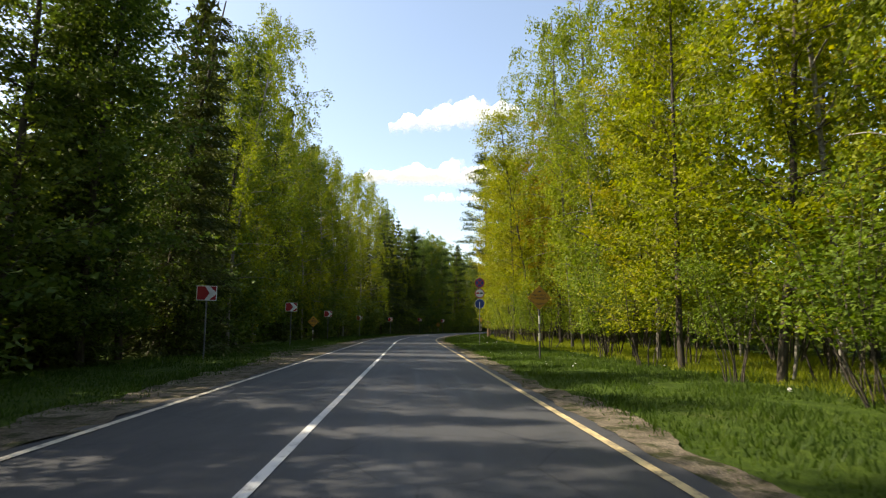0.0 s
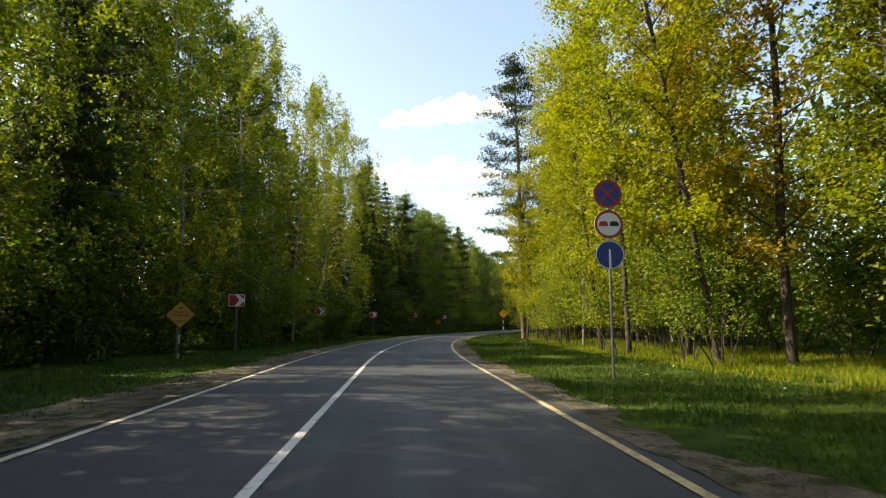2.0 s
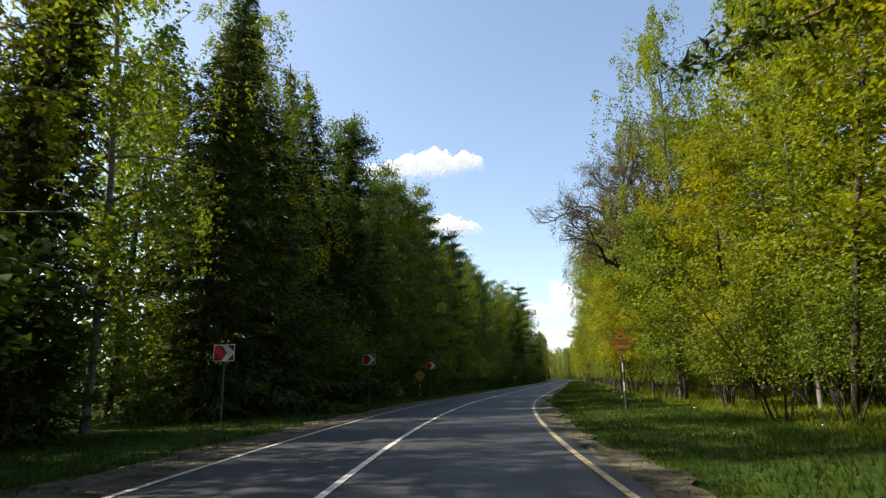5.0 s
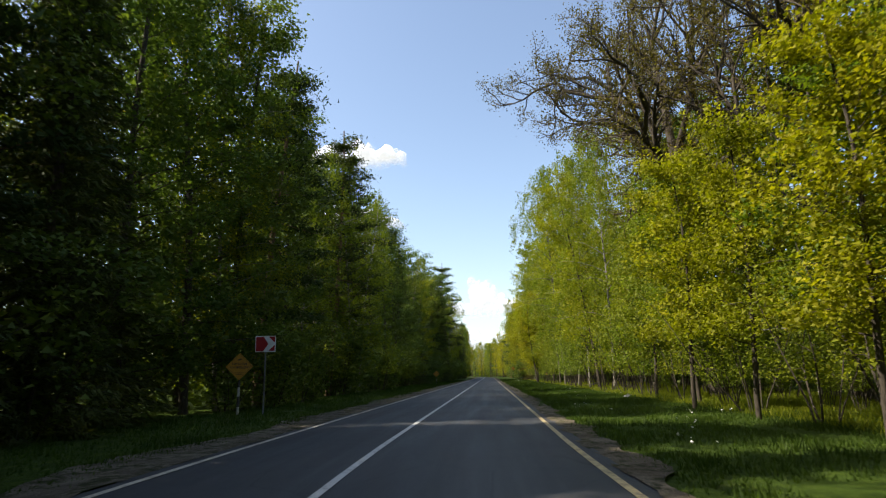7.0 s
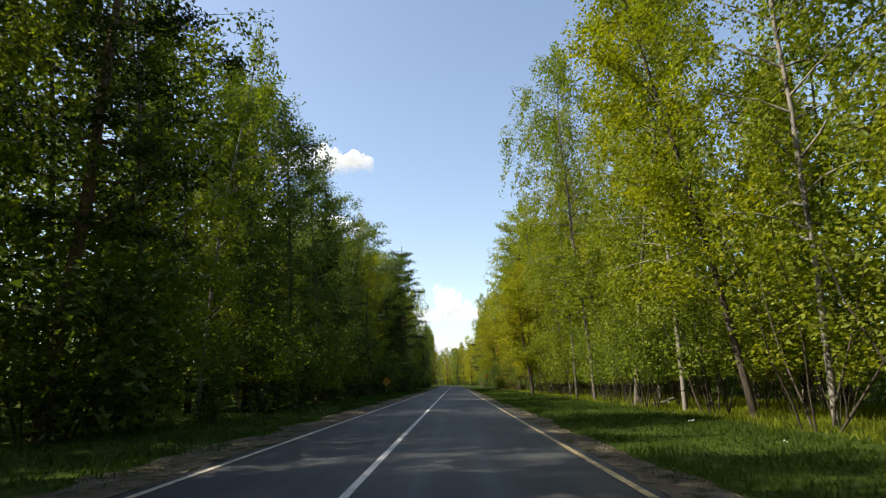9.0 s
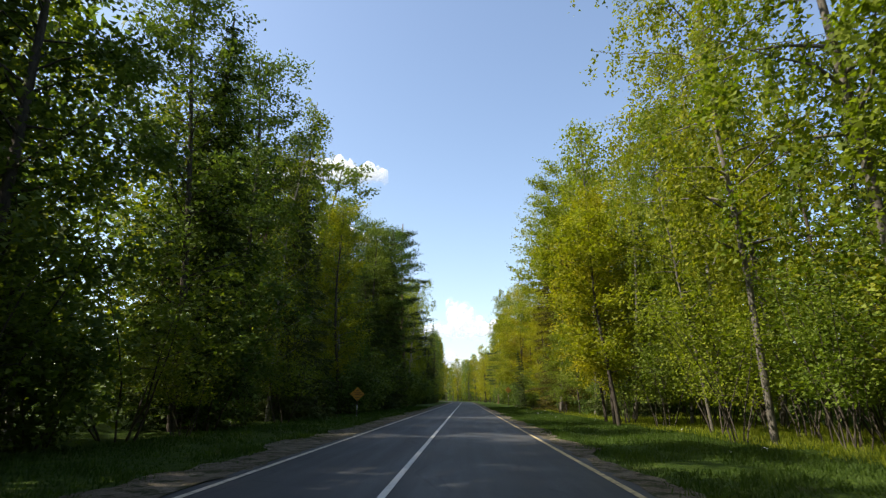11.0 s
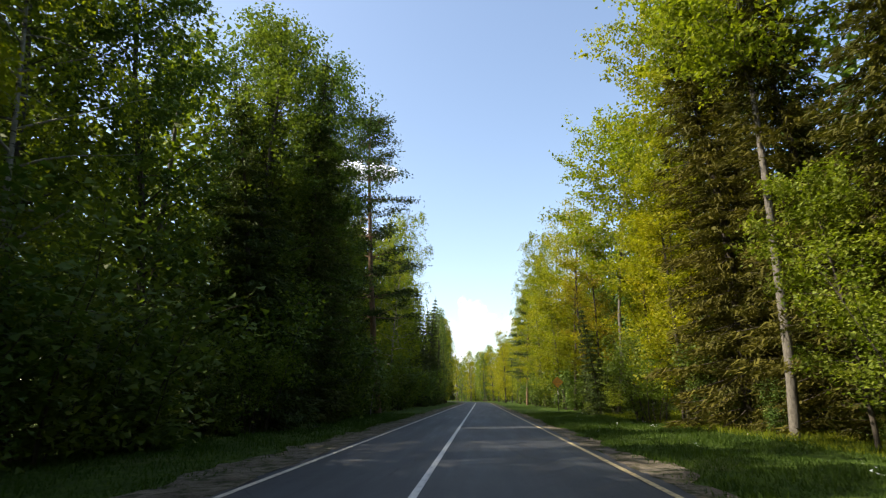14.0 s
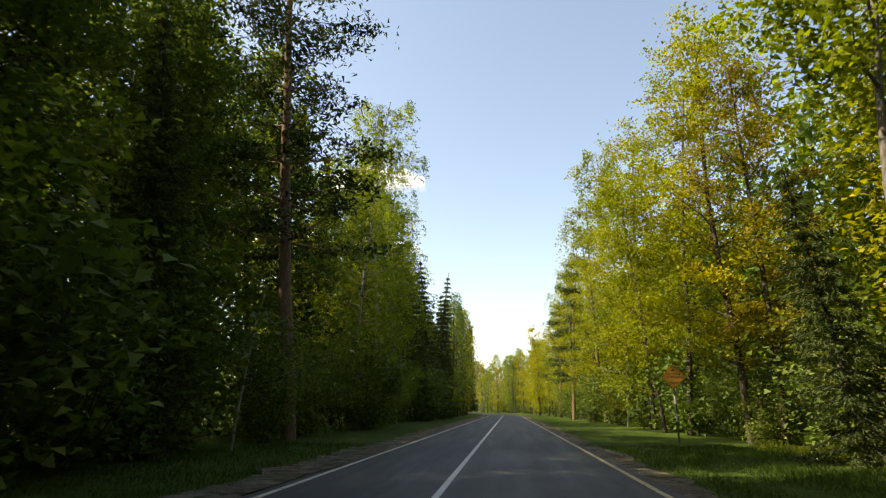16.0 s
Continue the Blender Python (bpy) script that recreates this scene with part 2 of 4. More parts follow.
def cloud_material():
    """White vapour that thins out towards its ragged edge."""
    n = Nodes("cloud")
    n.surface((0.55, 0.56, 0.60), rough=1.0, spec=0.0)
    # slight glow of its own replaces sunlight scattered inside the cloud
    n.bsdf.inputs["Emission Color"].default_value = (0.92, 0.95, 1.0, 1)
    n.bsdf.inputs["Emission Strength"].default_value = 0.40
    body = n.add("ShaderNodeAttribute")
    body.attribute_name = "body"
    torn = n.noise(0.022, 7.0, 0.62)
    sum_ = n.add("ShaderNodeMath")
    sum_.operation = "MULTIPLY_ADD"
    n.put(sum_.inputs[0], torn)
    sum_.inputs[1].default_value = 0.55
    n.put(sum_.inputs[2], body.outputs["Fac"])
    cover = n.ramp(sum_.outputs[0], [(0.26, (0, 0, 0)), (0.66, (1, 1, 1))])
    clear = n.add("ShaderNodeBsdfTransparent")
    both = n.add("ShaderNodeMixShader")
    n.put(both.inputs[0], cover)
    n.put(both.inputs[1], clear.outputs[0])
    n.put(both.inputs[2], n.bsdf.outputs[0])
    n.put(n.out.inputs["Surface"], both.outputs[0])
    return n.mat


CLOUD = cloud_material()


# ---------------------------------------------------------------- the line of the road
H1, H2 = radians(3.18), radians(-15.53)
CORNER = Vector((-5.80, 80.72))
RADIUS = 205.0
TANGENT = RADIUS * math.tan((H1 - H2) / 2)
S_ARC = 80.97 - TANGENT          # metres along the road at which the right-hand bend begins
S_STRAIGHT = S_ARC + RADIUS * (H1 - H2)
S_BEND = 340.0                  # the far bend to the left
R_BEND = 230.0
ARC_FROM = CORNER - TANGENT * Vector((-math.sin(H1), math.cos(H1)))
ARC_TO = CORNER + TANGENT * Vector((-math.sin(H2), math.cos(H2)))


def road_line(s):
    """Place on the centre line and heading (radians, left positive) s metres along the road."""
    s = float(s)
    if s < S_ARC:
        return ARC_FROM + (s - S_ARC) * Vector((-math.sin(H1), math.cos(H1))), H1
    if s < S_STRAIGHT:
        h = H1 - (s - S_ARC) / RADIUS
        mid = ARC_FROM + RADIUS * Vector((math.cos(H1), math.sin(H1)))
        return mid - RADIUS * Vector((math.cos(h), math.sin(h))), h
    if s < S_BEND:
        return ARC_TO + (s - S_STRAIGHT) * Vector((-math.sin(H2), math.cos(H2))), H2
    h = H2 + (s - S_BEND) / R_BEND
    start = ARC_TO + (S_BEND - S_STRAIGHT) * Vector((-math.sin(H2), math.cos(H2)))
    mid = start - R_BEND * Vector((math.cos(H2), math.sin(H2)))
    return mid + R_BEND * Vector((math.cos(h), math.sin(h))), h


def beside(s, lat, z=0.0):
    """The place lat metres right of the centre line."""
    lat = float(lat)
    p, h = road_line(s)
    return Vector((p.x + lat * math.cos(h), p.y + lat * math.sin(h), z))


def mesh_object(name, verts, faces, material, parent=None, smooth=False, label=""):
    me = bpy.data.meshes.new(name)
    me.from_pydata([tuple(v) for v in verts], [], [tuple(f) for f in faces])
    me.materials.append(material)
    if smooth:
        me.polygons.foreach_set("use_smooth", [True] * len(me.polygons))
    me.update()
    ob = new(name, me)
    if parent:
        ob.parent = parent
    if label:
        ob["label"] = label
    return ob


def part(name, bm, material, parent, label=""):
    me = bpy.data.meshes.new(name)
    bm.to_mesh(me)
    bm.free()
    me.materials.append(material)
    ob = new(name, me)
    ob.parent = parent
    if label:
        ob["label"] = label
    return ob


def wobble(s, seed, size):
    return size * noise.noise(Vector((s * 0.23, seed * 7.3, 0.0))) + 0.5 * size * noise.noise(Vector((s * 0.9, seed * 3.1, 4.0)))


def ribbon(name, s0, s1, left, right, z, material, step=1.0, across=1, parent=None, crown=0.0):
    """A strip along the road between two edges, each a number or a function of s; with UVs in metres."""
    count = max(2, int(round((s1 - s0) / step)) + 1)
    verts, faces, uvs = [], [], []
    for i in range(count):
        s = s0 + (s1 - s0) * i / (count - 1)
        a = left(s) if callable(left) else left
        b = right(s) if callable(right) else right
        for j in range(across + 1):
            lat = a + (b - a) * j / across
            height = z(s, lat) if callable(z) else z
            verts.append(beside(s, lat, height))
            uvs.append((lat, s))
    w = across + 1
    for i in range(count - 1):
        for j in range(across):
            k = i * w + j
            faces.append((k, k + 1, k + w + 1, k + w))
    ob = mesh_object(name, verts, faces, material, parent, smooth=True)
    layer = ob.data.uv_layers.new(name="UVMap")
    layer.data.foreach_set("uv", [c for loop in ob.data.loops for c in uvs[loop.vertex_index]])
    return ob


LEFT_EDGE, RIGHT_EDGE = -2.55, 3.38
S_FROM, S_TO = -45.0, 470.0

# ground: one sheet to the horizon, gently uneven under the trees
def ground_height(x, y):
    return 0.10 * noise.noise(Vector((x * 0.05, y * 0.05, 0.0))) - 0.16


gx = sorted(set([-3500, -1500, -700, -350, -200] + list(range(-120, 260, 6)) + [300, 420, 700, 1500, 3500]))
gy = sorted(set([-3500, -1500, -600, -250, -120] + list(range(-72, 480, 6)) + [560, 700, 1000, 1800, 3500]))
gv = [(x, y, ground_height(x, y)) for y in gy for x in gx]
gf = [(j * len(gx) + i, j * len(gx) + i + 1, (j + 1) * len(gx) + i + 1, (j + 1) * len(gx) + i)
      for j in range(len(gy) - 1) for i in range(len(gx) - 1)]
tagged(mesh_object("ground", gv, gf, GROUND, smooth=True), "forest floor of grass and brown leaf litter", "ground", kind="structure")


def verge_profile(side):
    def height(s, lat):
        d = abs(lat)
        lump = 0.05 * noise.noise(Vector((s * 0.35, lat * 0.6, side * 9.0)))
        if d < 5.2:
            return -0.03 + 0.5 * lump
        if d < 12.0:
            return -0.03 + lump + 0.02 * math.sin((d - 5.2) / 6.8 * math.pi)
        return -0.03 + lump + (0.10 * min(1.0, (d - 12.0) / 5.0) if side > 0 else -0.22 * min(1.0, (d - 12.0) / 4.0))
    return height


for side, name, far, near in ((-1, "verge_left", -16.0, -2.95), (1, "verge_right", 3.65, 20.0)):
    tagged(ribbon(name, S_FROM, S_TO, far, near, verge_profile(side), VERGE, 1.0, 16),
           "grass verge between the road shoulder and the trees", "grass verge", kind="structure")

road = tagged(ribbon("road", S_FROM, S_TO, LEFT_EDGE - 0.28, RIGHT_EDGE + 0.30, lambda s, lat: 0.012 * math.cos(lat * 0.45), ASPHALT, 1.0, 8),
              "two-lane dark grey asphalt road, cracked and patched", "road", kind="structure")
for side, name, inner, outer in ((-1, "shoulder_left", LEFT_EDGE - 0.20, -4.25), (1, "shoulder_right", RIGHT_EDGE + 0.22, 5.15)):
    if side < 0:
        a = lambda s: -4.0 + wobble(s, 3, 0.6) + wobble(s * 5.0, 9, 0.16) - (1.2 * math.exp(-((s - 30) / 8.0) ** 2))
        b = lambda s: LEFT_EDGE - 0.20 + wobble(s * 3.0, 5, 0.16)
    else:
        a = lambda s: RIGHT_EDGE + 0.22 + wobble(s * 3.0, 6, 0.16)
        b = lambda s: 4.25 + wobble(s, 4, 0.5) + wobble(s * 5.0, 8, 0.16)
    low = (lambda s, lat: 0.030 - 0.035 * abs(lat) / 5.0 + 0.03 * noise.noise(Vector((s * 1.3, lat * 2.0, 1.0))))
    tagged(ribbon(name, S_FROM, S_TO, a, b, low, SHOULDER, 0.25, 6), "sandy gravel road shoulder with worn edge", "road shoulder", kind="structure")

# road markings, a few millimetres above the asphalt
def marking(name, s0, s1, lat, width, material, step=1.0):
    return ribbon(name, s0, s1, lat - width / 2, lat + width / 2, lambda s, l: 0.017 + 0.012 * math.cos(l * 0.45) - 0.006, material, step, 1, road)


DASH_FROM, DASH_TO = 27.6, 33.6
marking("centre_line", S_FROM, DASH_FROM, 0.0, 0.11, PAINT_WHITE)
marking("centre_line", DASH_TO, S_TO, 0.0, 0.11, PAINT_WHITE)
for k in range(6):
    marking("dash", DASH_FROM + 0.5 + k, DASH_FROM + 1.0 + k, 0.0, 0.11, PAINT_WHITE, 0.5)
marking("edge_line", S_FROM, S_TO, RIGHT_EDGE, 0.11, PAINT_EDGE)
marking("edge_line", S_FROM, 26.0, LEFT_EDGE, 0.11, PAINT_EDGE_PALE)
marking("edge_line", 34.0, S_TO, LEFT_EDGE, 0.11, PAINT_EDGE_PALE)
for k in range(8):
    marking("dash", 26.4 + k, 26.9 + k, LEFT_EDGE, 0.11, PAINT_WHITE, 0.5)


# ---------------------------------------------------------------- trees
class Wood:
    """Tapered tubes for trunks and limbs."""

    def __init__(self):
        self.v, self.f = [], []

    def tube(self, pts, radii, sides=6):
        base = len(self.v)
        for i, p in enumerate(pts):
            q, o = pts[min(i + 1, len(pts) - 1)], pts[max(i - 1, 0)]
            d = (q - o).normalized() if (q - o).length > 1e-6 else Vector((0, 0, 1))
            u = d.cross(Vector((0.31, 0.95, 0.05))).normalized()
            w = d.cross(u)
            for k in range(sides):
                a = 2 * math.pi * k / sides
                self.v.append(p + (u * math.cos(a) + w * math.sin(a)) * radii[i])
        for i in range(len(pts) - 1):
            for k in range(sides):
                a, b = base + i * sides + k, base + i * sides + (k + 1) % sides
                self.f.append((a, b, b + sides, a + sides))


def leaf_frames(rng, n, up, along=None):
    """Directions for n leaves: along the leaf and across it, facing mostly upwards by the share up."""
    normal = rng.normal(size=(n, 3))
    normal[:, 2] = np.abs(normal[:, 2]) + up
    normal /= np.linalg.norm(normal, axis=1)[:, None]
    axis = rng.normal(size=(n, 3)) if along is None else along + 0.25 * rng.normal(size=(n, 3))
    axis -= normal * np.sum(axis * normal, axis=1)[:, None]
    axis /= np.linalg.norm(axis, axis=1)[:, None] + 1e-9
    return axis, np.cross(normal, axis)


def leaves_at(rng, centres, length, width, up=0.5, along=None):
    """Small pointed leaves about the given centres."""
    n = len(centres)
    axis, cross = leaf_frames(rng, n, up, along)
    scale = rng.uniform(0.6, 1.35, n)[:, None]
    a = centres + axis * length * 0.6 * scale
    b = centres + (cross * width * 0.5 - axis * length * 0.4) * scale
    c = centres - (cross * width * 0.5 + axis * length * 0.35) * scale
    return np.stack([a, b, c], axis=1).reshape(-1, 3)


def leaf_mesh(name, verts, material, corners=3):
    n = len(verts) // corners
    me = bpy.data.meshes.new(name)
    me.vertices.add(corners * n)
    me.vertices.foreach_set("co", np.asarray(verts, dtype=np.float32).ravel())
    me.loops.add(corners * n)
    me.loops.foreach_set("vertex_index", np.arange(corners * n, dtype=np.int32))
    me.polygons.add(n)
    me.polygons.foreach_set("loop_start", np.arange(0, corners * n, corners, dtype=np.int32))
    me.materials.append(material)
    me.update(calc_edges=True)
    return me


def curve_pts(rng, start, direction, length, steps, lift=0.0, shake=0.12):
    pts, d = [start.copy()], direction.normalized()
    for i in range(steps):
        d = (d + Vector(rng.normal(size=3)) * shake + Vector((0, 0, lift))).normalized()
        pts.append(pts[-1] + d * (length / steps))
    return pts


def trunk_pts(rng, height, lean=0.05, steps=9):
    a = rng.uniform(0, 2 * math.pi)
    d = Vector((math.cos(a) * lean, math.sin(a) * lean, 1.0))
    return curve_pts(rng, Vector((0, 0, -0.3)), d, height + 0.3, steps, 0.04, 0.035)


def at_height(pts, share):
    x = share * (len(pts) - 1)
    i = min(int(x), len(pts) - 2)
    return pts[i].lerp(pts[i + 1], x - i)


def build_tree(name, label, category, wood, bark, leaves, leaf_mat, extra=None):
    """One tree: an empty at its foot with a trunk and a crown."""
    root = tagged(new(name), label, category)
    mesh_object("trunk", wood.v, wood.f, bark, root, smooth=True)
    crown = new("crown", leaf_mesh("crown", leaves, leaf_mat))
    crown.parent = root
    if extra:
        mesh_object("limbs", extra.v, extra.f, bark, root, smooth=True)
    return root


def broad_crown(rng, wood, pts, height, base, radius, limbs, twigs, per_twig, droop=0.0, spread=0.5, thick=0.05, rise=0.35):
    """Limbs with twigs along them, and leaf centres round the twigs, which hang where droop is above nought."""
    centres = []
    for i in range(limbs):
        share = base + (0.985 - base) * ((i + rng.uniform(0, 1)) / limbs)
        level = (share - base) / (1.0 - base)
        size = (0.55 + 0.5 * math.sin(math.pi * min(1.0, 0.05 + level * 0.8))) * (1.0 - 0.6 * level ** 4)
        length = radius * size * rng.uniform(0.7, 1.2)
        a = i * 2.399 + rng.uniform(-0.6, 0.6)
        start = at_height(pts, share)
        limb = curve_pts(rng, start, Vector((math.cos(a), math.sin(a), rise + rng.uniform(-0.2, 0.4) + 0.5 * level)), length, 4, -0.02 - 0.05 * droop, 0.13)
        r0 = thick * (1.0 - 0.7 * level) * height / 18.0
        wood.tube(limb, [r0, r0 * 0.7, r0 * 0.45, r0 * 0.3, 0.008], 4)
        for _ in range(twigs):
            where = at_height(limb, rng.uniform(0.08, 1.0))
            b = a + rng.uniform(-1.5, 1.5)
            if droop > 0:
                tip = where + Vector((math.cos(b) * 0.45, math.sin(b) * 0.45, -droop * rng.uniform(0.4, 1.6)))
                wide = 0.115
            else:
                tip = where + Vector((math.cos(b), math.sin(b), rng.uniform(-0.4, 0.7))) * radius * 0.30
                wide = spread
            t = rng.uniform(0, 1, per_twig)[:, None]
            seg = np.array(where)[None] * (1 - t) + np.array(tip)[None] * t
            centres.append(seg + rng.normal(size=(per_twig, 3)) * wide * np.array([1, 1, 0.75]))
    return np.concatenate(centres)


def birch(rng, height, radius, density=1.0, leaf=0.122, mat=None, base=0.16, fine=1.0, bark=None, label="tall birch with drooping light green spring leaves"):
    wood = Wood()
    pts = trunk_pts(rng, height)
    r = height * 0.0042
    wood.tube(pts, [r * (1.15 - k / 9) + 0.012 for k in range(len(pts))], 7)
    c = broad_crown(rng, wood, pts, height, base, radius, int(42 * density), 12, int(34 * fine), droop=1.5)
    return build_tree("birch_tree", label, "birch tree", wood, bark or BARK_BIRCH, leaves_at(rng, c, leaf, leaf * 0.85, 0.1), mat or LEAF_BIRCH)


def maple(rng, height, radius, density=1.0, leaf=0.125, mat=None, base=0.17, bark=None, fine=1.0, stout=0.0072, label="broad-leaved tree with yellow-green spring leaves"):
    wood = Wood()
    pts = trunk_pts(rng, height, 0.07)
    r = height * stout
    wood.tube(pts, [r * (1.15 - k / 9) + 0.015 for k in range(len(pts))], 7)
    c = broad_crown(rng, wood, pts, height, base, radius, int(38 * density), 9, int(46 * fine), spread=0.21)
    return build_tree("broadleaf_tree", label, "deciduous tree", wood, bark or BARK_DARK, leaves_at(rng, c, leaf, leaf * 0.9, 0.6), mat or LEAF_MAPLE)


def aspen(rng, height, radius, base=0.58, label="slender tall aspen with a pale trunk and sparse crown"):
    wood = Wood()
    pts = trunk_pts(rng, height, 0.06, 10)
    r = height * 0.0045
    wood.tube(pts, [r * (1.15 - k / 11) + 0.015 for k in range(len(pts))], 7)
    c = broad_crown(rng, wood, pts, height, base, radius, 20, 7, 18, spread=0.36, rise=0.7)
    return build_tree("aspen_tree", label, "aspen tree", wood, BARK_GREY, leaves_at(rng, c, 0.2, 0.18, 0.5), LEAF_BIRCH)


def spruce(rng, height, radius, mat=None, label="dark conical spruce with hanging boughs"):
    wood = Wood()
    pts = trunk_pts(rng, height, 0.02)
    r = height * 0.010
    wood.tube(pts, [r * (1.1 - k / 9.2) + 0.01 for k in range(len(pts))], 7)
    centres, along = [], []
    tiers = int(height * 1.5)
    for i in range(tiers):
        share = 0.06 + 0.93 * i / tiers
        reach = radius * (1.0 - share) ** 0.85 * rng.uniform(0.8, 1.12) + 0.15
        boughs = 7 if share < 0.75 else 5
        for k in range(boughs):
            a = k * 2 * math.pi / boughs + i * 0.7 + rng.uniform(-0.25, 0.25)
            out = Vector((math.cos(a), math.sin(a), -0.22 - 0.2 * (1 - share)))
            start = at_height(pts, share)
            limb = curve_pts(rng, start, out, reach * rng.uniform(0.8, 1.1), 3, 0.07, 0.05)
            if share < 0.8:
                wood.tube(limb, [0.028, 0.02, 0.013, 0.006], 3)
            n = max(14, int(reach * 66))
            t = rng.uniform(0.12, 1.0, n)
            for tt in t:
                p = at_height(limb, tt)
                side = Vector((-math.sin(a), math.cos(a), 0)) * rng.normal() * 0.22 * (0.4 + reach * 0.22)
                centres.append(p + side + Vector((0, 0, -abs(rng.normal()) * 0.16)))
                along.append((out + side * 1.4 + Vector((0, 0, -0.35))).normalized())
    c = np.array([tuple(p) for p in centres])
    leaves = leaves_at(rng, c, 0.32, 0.072, 0.5, np.array([tuple(p) for p in along]))
    return build_tree("spruce_tree", label, "spruce tree", wood, BARK_DARK, leaves, mat or NEEDLE_SPRUCE)


def pine(rng, height, radius, bare=0.42, label="tall pine with a bare reddish trunk and layered needle boughs"):
    wood = Wood()
    pts = trunk_pts(rng, height, 0.03)
    r = height * 0.0092
    wood.tube(pts, [r * (1.1 - k / 9.5) + 0.02 for k in range(len(pts))], 8)
    centres = []
    whorls = int(height * (1 - bare) * 0.62)
    for i in range(whorls):
        level = i / whorls
        share = bare + (0.985 - bare) * level
        reach = radius * (0.75 + 0.4 * math.sin(math.pi * (0.2 + 0.5 * level))) * (1.0 - 0.70 * level ** 1.6)
        for k in range(5):
            a = i * 1.1 + k * math.pi * 0.4 + rng.uniform(-0.45, 0.45)
            start = at_height(pts, share)
            limb = curve_pts(rng, start, Vector((math.cos(a), math.sin(a), -0.02 + 0.45 * level)), reach * rng.uniform(0.5, 1.2), 4, 0.035, 0.10)
            wood.tube(limb, [0.06 * (1.1 - level), 0.045 * (1.1 - level), 0.03 * (1.1 - level), 0.018, 0.008], 4)
            for tt in (0.35, 0.5, 0.65, 0.8, 0.92, 1.0):
                p = np.array(at_height(limb, tt)) + rng.normal(size=3) * np.array([0.25, 0.25, 0.06])
                n = 54
                centres.append(p + rng.normal(size=(n, 3)) * np.array([0.42, 0.42, 0.10]))
    c = np.concatenate(centres)
    return build_tree("pine_tree", label, "pine tree", wood, BARK_PINE, leaves_at(rng, c, 0.26, 0.10, 0.5), NEEDLE_PINE)


def bare_oak(rng, height, radius, label="large old oak, almost bare, with brownish buds on dark spreading limbs"):
    wood = Wood()
    pts = trunk_pts(rng, height * 0.86, 0.05)
    wood.tube(pts, [0.46 * (1.06 - k / 9.6) + 0.04 for k in range(len(pts))], 9)
    centres = []

    def grow(start, d, length, r, depth):
        limb = curve_pts(rng, start, d, length, 5, 0.02, 0.2)
        wood.tube(limb, [r, r * 0.86, r * 0.72, r * 0.58, r * 0.45, r * 0.3], (7, 6, 4, 3)[depth])
        if depth >= 2:
            for q in limb[2:]:
                centres.append(np.array(q) + rng.normal(size=(8 if depth == 3 else 3, 3)) * 0.24)
        if depth == 3:
            return
        for k in range((6, 6, 4)[depth]):
            p = at_height(limb, 0.25 + 0.75 * (k + rng.uniform(0, 1)) / (6, 6, 4)[depth])
            nd = (limb[-1] - limb[0]).normalized() + Vector(rng.normal(size=3)) * 0.5 + Vector((0, 0, 0.12))
            grow(p, nd, length * rng.uniform(0.38, 0.58), max(0.015, r * 0.48), depth + 1)

    for i in range(12):
        share = 0.32 + 0.66 * i / 12
        a = i * 2.399 + 2.6
        grow(at_height(pts, share), Vector((math.cos(a), math.sin(a), 0.75 + 0.7 * i / 12)), radius * (1.0 - 0.45 * i / 12), 0.36 * (1.25 - share), 0)
    c = np.concatenate(centres)
    return build_tree("oak_tree", label, "oak tree", wood, BARK_DARK, leaves_at(rng, c, 0.115, 0.09, 0.3), LEAF_BROWN)


def hazel(rng, height, radius, stems=7, leaf=0.108, mat=None, clear=0.28, count=1.0, many=34, label="many-stemmed hazel bush with fresh green leaves"):
    wood = Wood()
    centres = []
    for i in range(stems):
        a = i * 2 * math.pi / stems + rng.uniform(-0.4, 0.4)
        foot = Vector((math.cos(a) * 0.25, math.sin(a) * 0.25, -0.2))
        tall = height * rng.uniform(0.65, 1.0)
        stem = curve_pts(rng, foot, Vector((math.cos(a) * 0.27, math.sin(a) * 0.27, 1.0)), tall, 6, 0.0, 0.12)
        r = 0.009 + 0.0042 * height * rng.uniform(0.5, 1.0)
        wood.tube(stem, [r, r * 0.9, r * 0.75, r * 0.6, r * 0.45, r * 0.3, 0.005], 5)
        for k in range(int(11 * count)):
            p = at_height(stem, rng.uniform(clear, 1.0))
            b = rng.uniform(0, 2 * math.pi)
            tip = p + Vector((math.cos(b), math.sin(b), rng.uniform(-0.1, 0.5))) * radius * rng.uniform(0.25, 0.6)
            if k < 3:
                wood.tube([p, p.lerp(tip, 0.5) + Vector((0, 0, 0.05)), tip], [0.012, 0.009, 0.004], 3)
            n = many
            t = rng.uniform(0, 1.1, n)[:, None]
            centres.append(np.array(p)[None] * (1 - t) + np.array(tip)[None] * t + rng.normal(size=(n, 3)) * 0.24)
    c = np.concatenate(centres)
    c = c[c[:, 2] > clear * height * 0.75]
    return build_tree("hazel_bush", label, "bush", wood, BARK_DARK, leaves_at(rng, c, leaf, leaf * 0.9, 0.7), mat or LEAF_HAZEL)


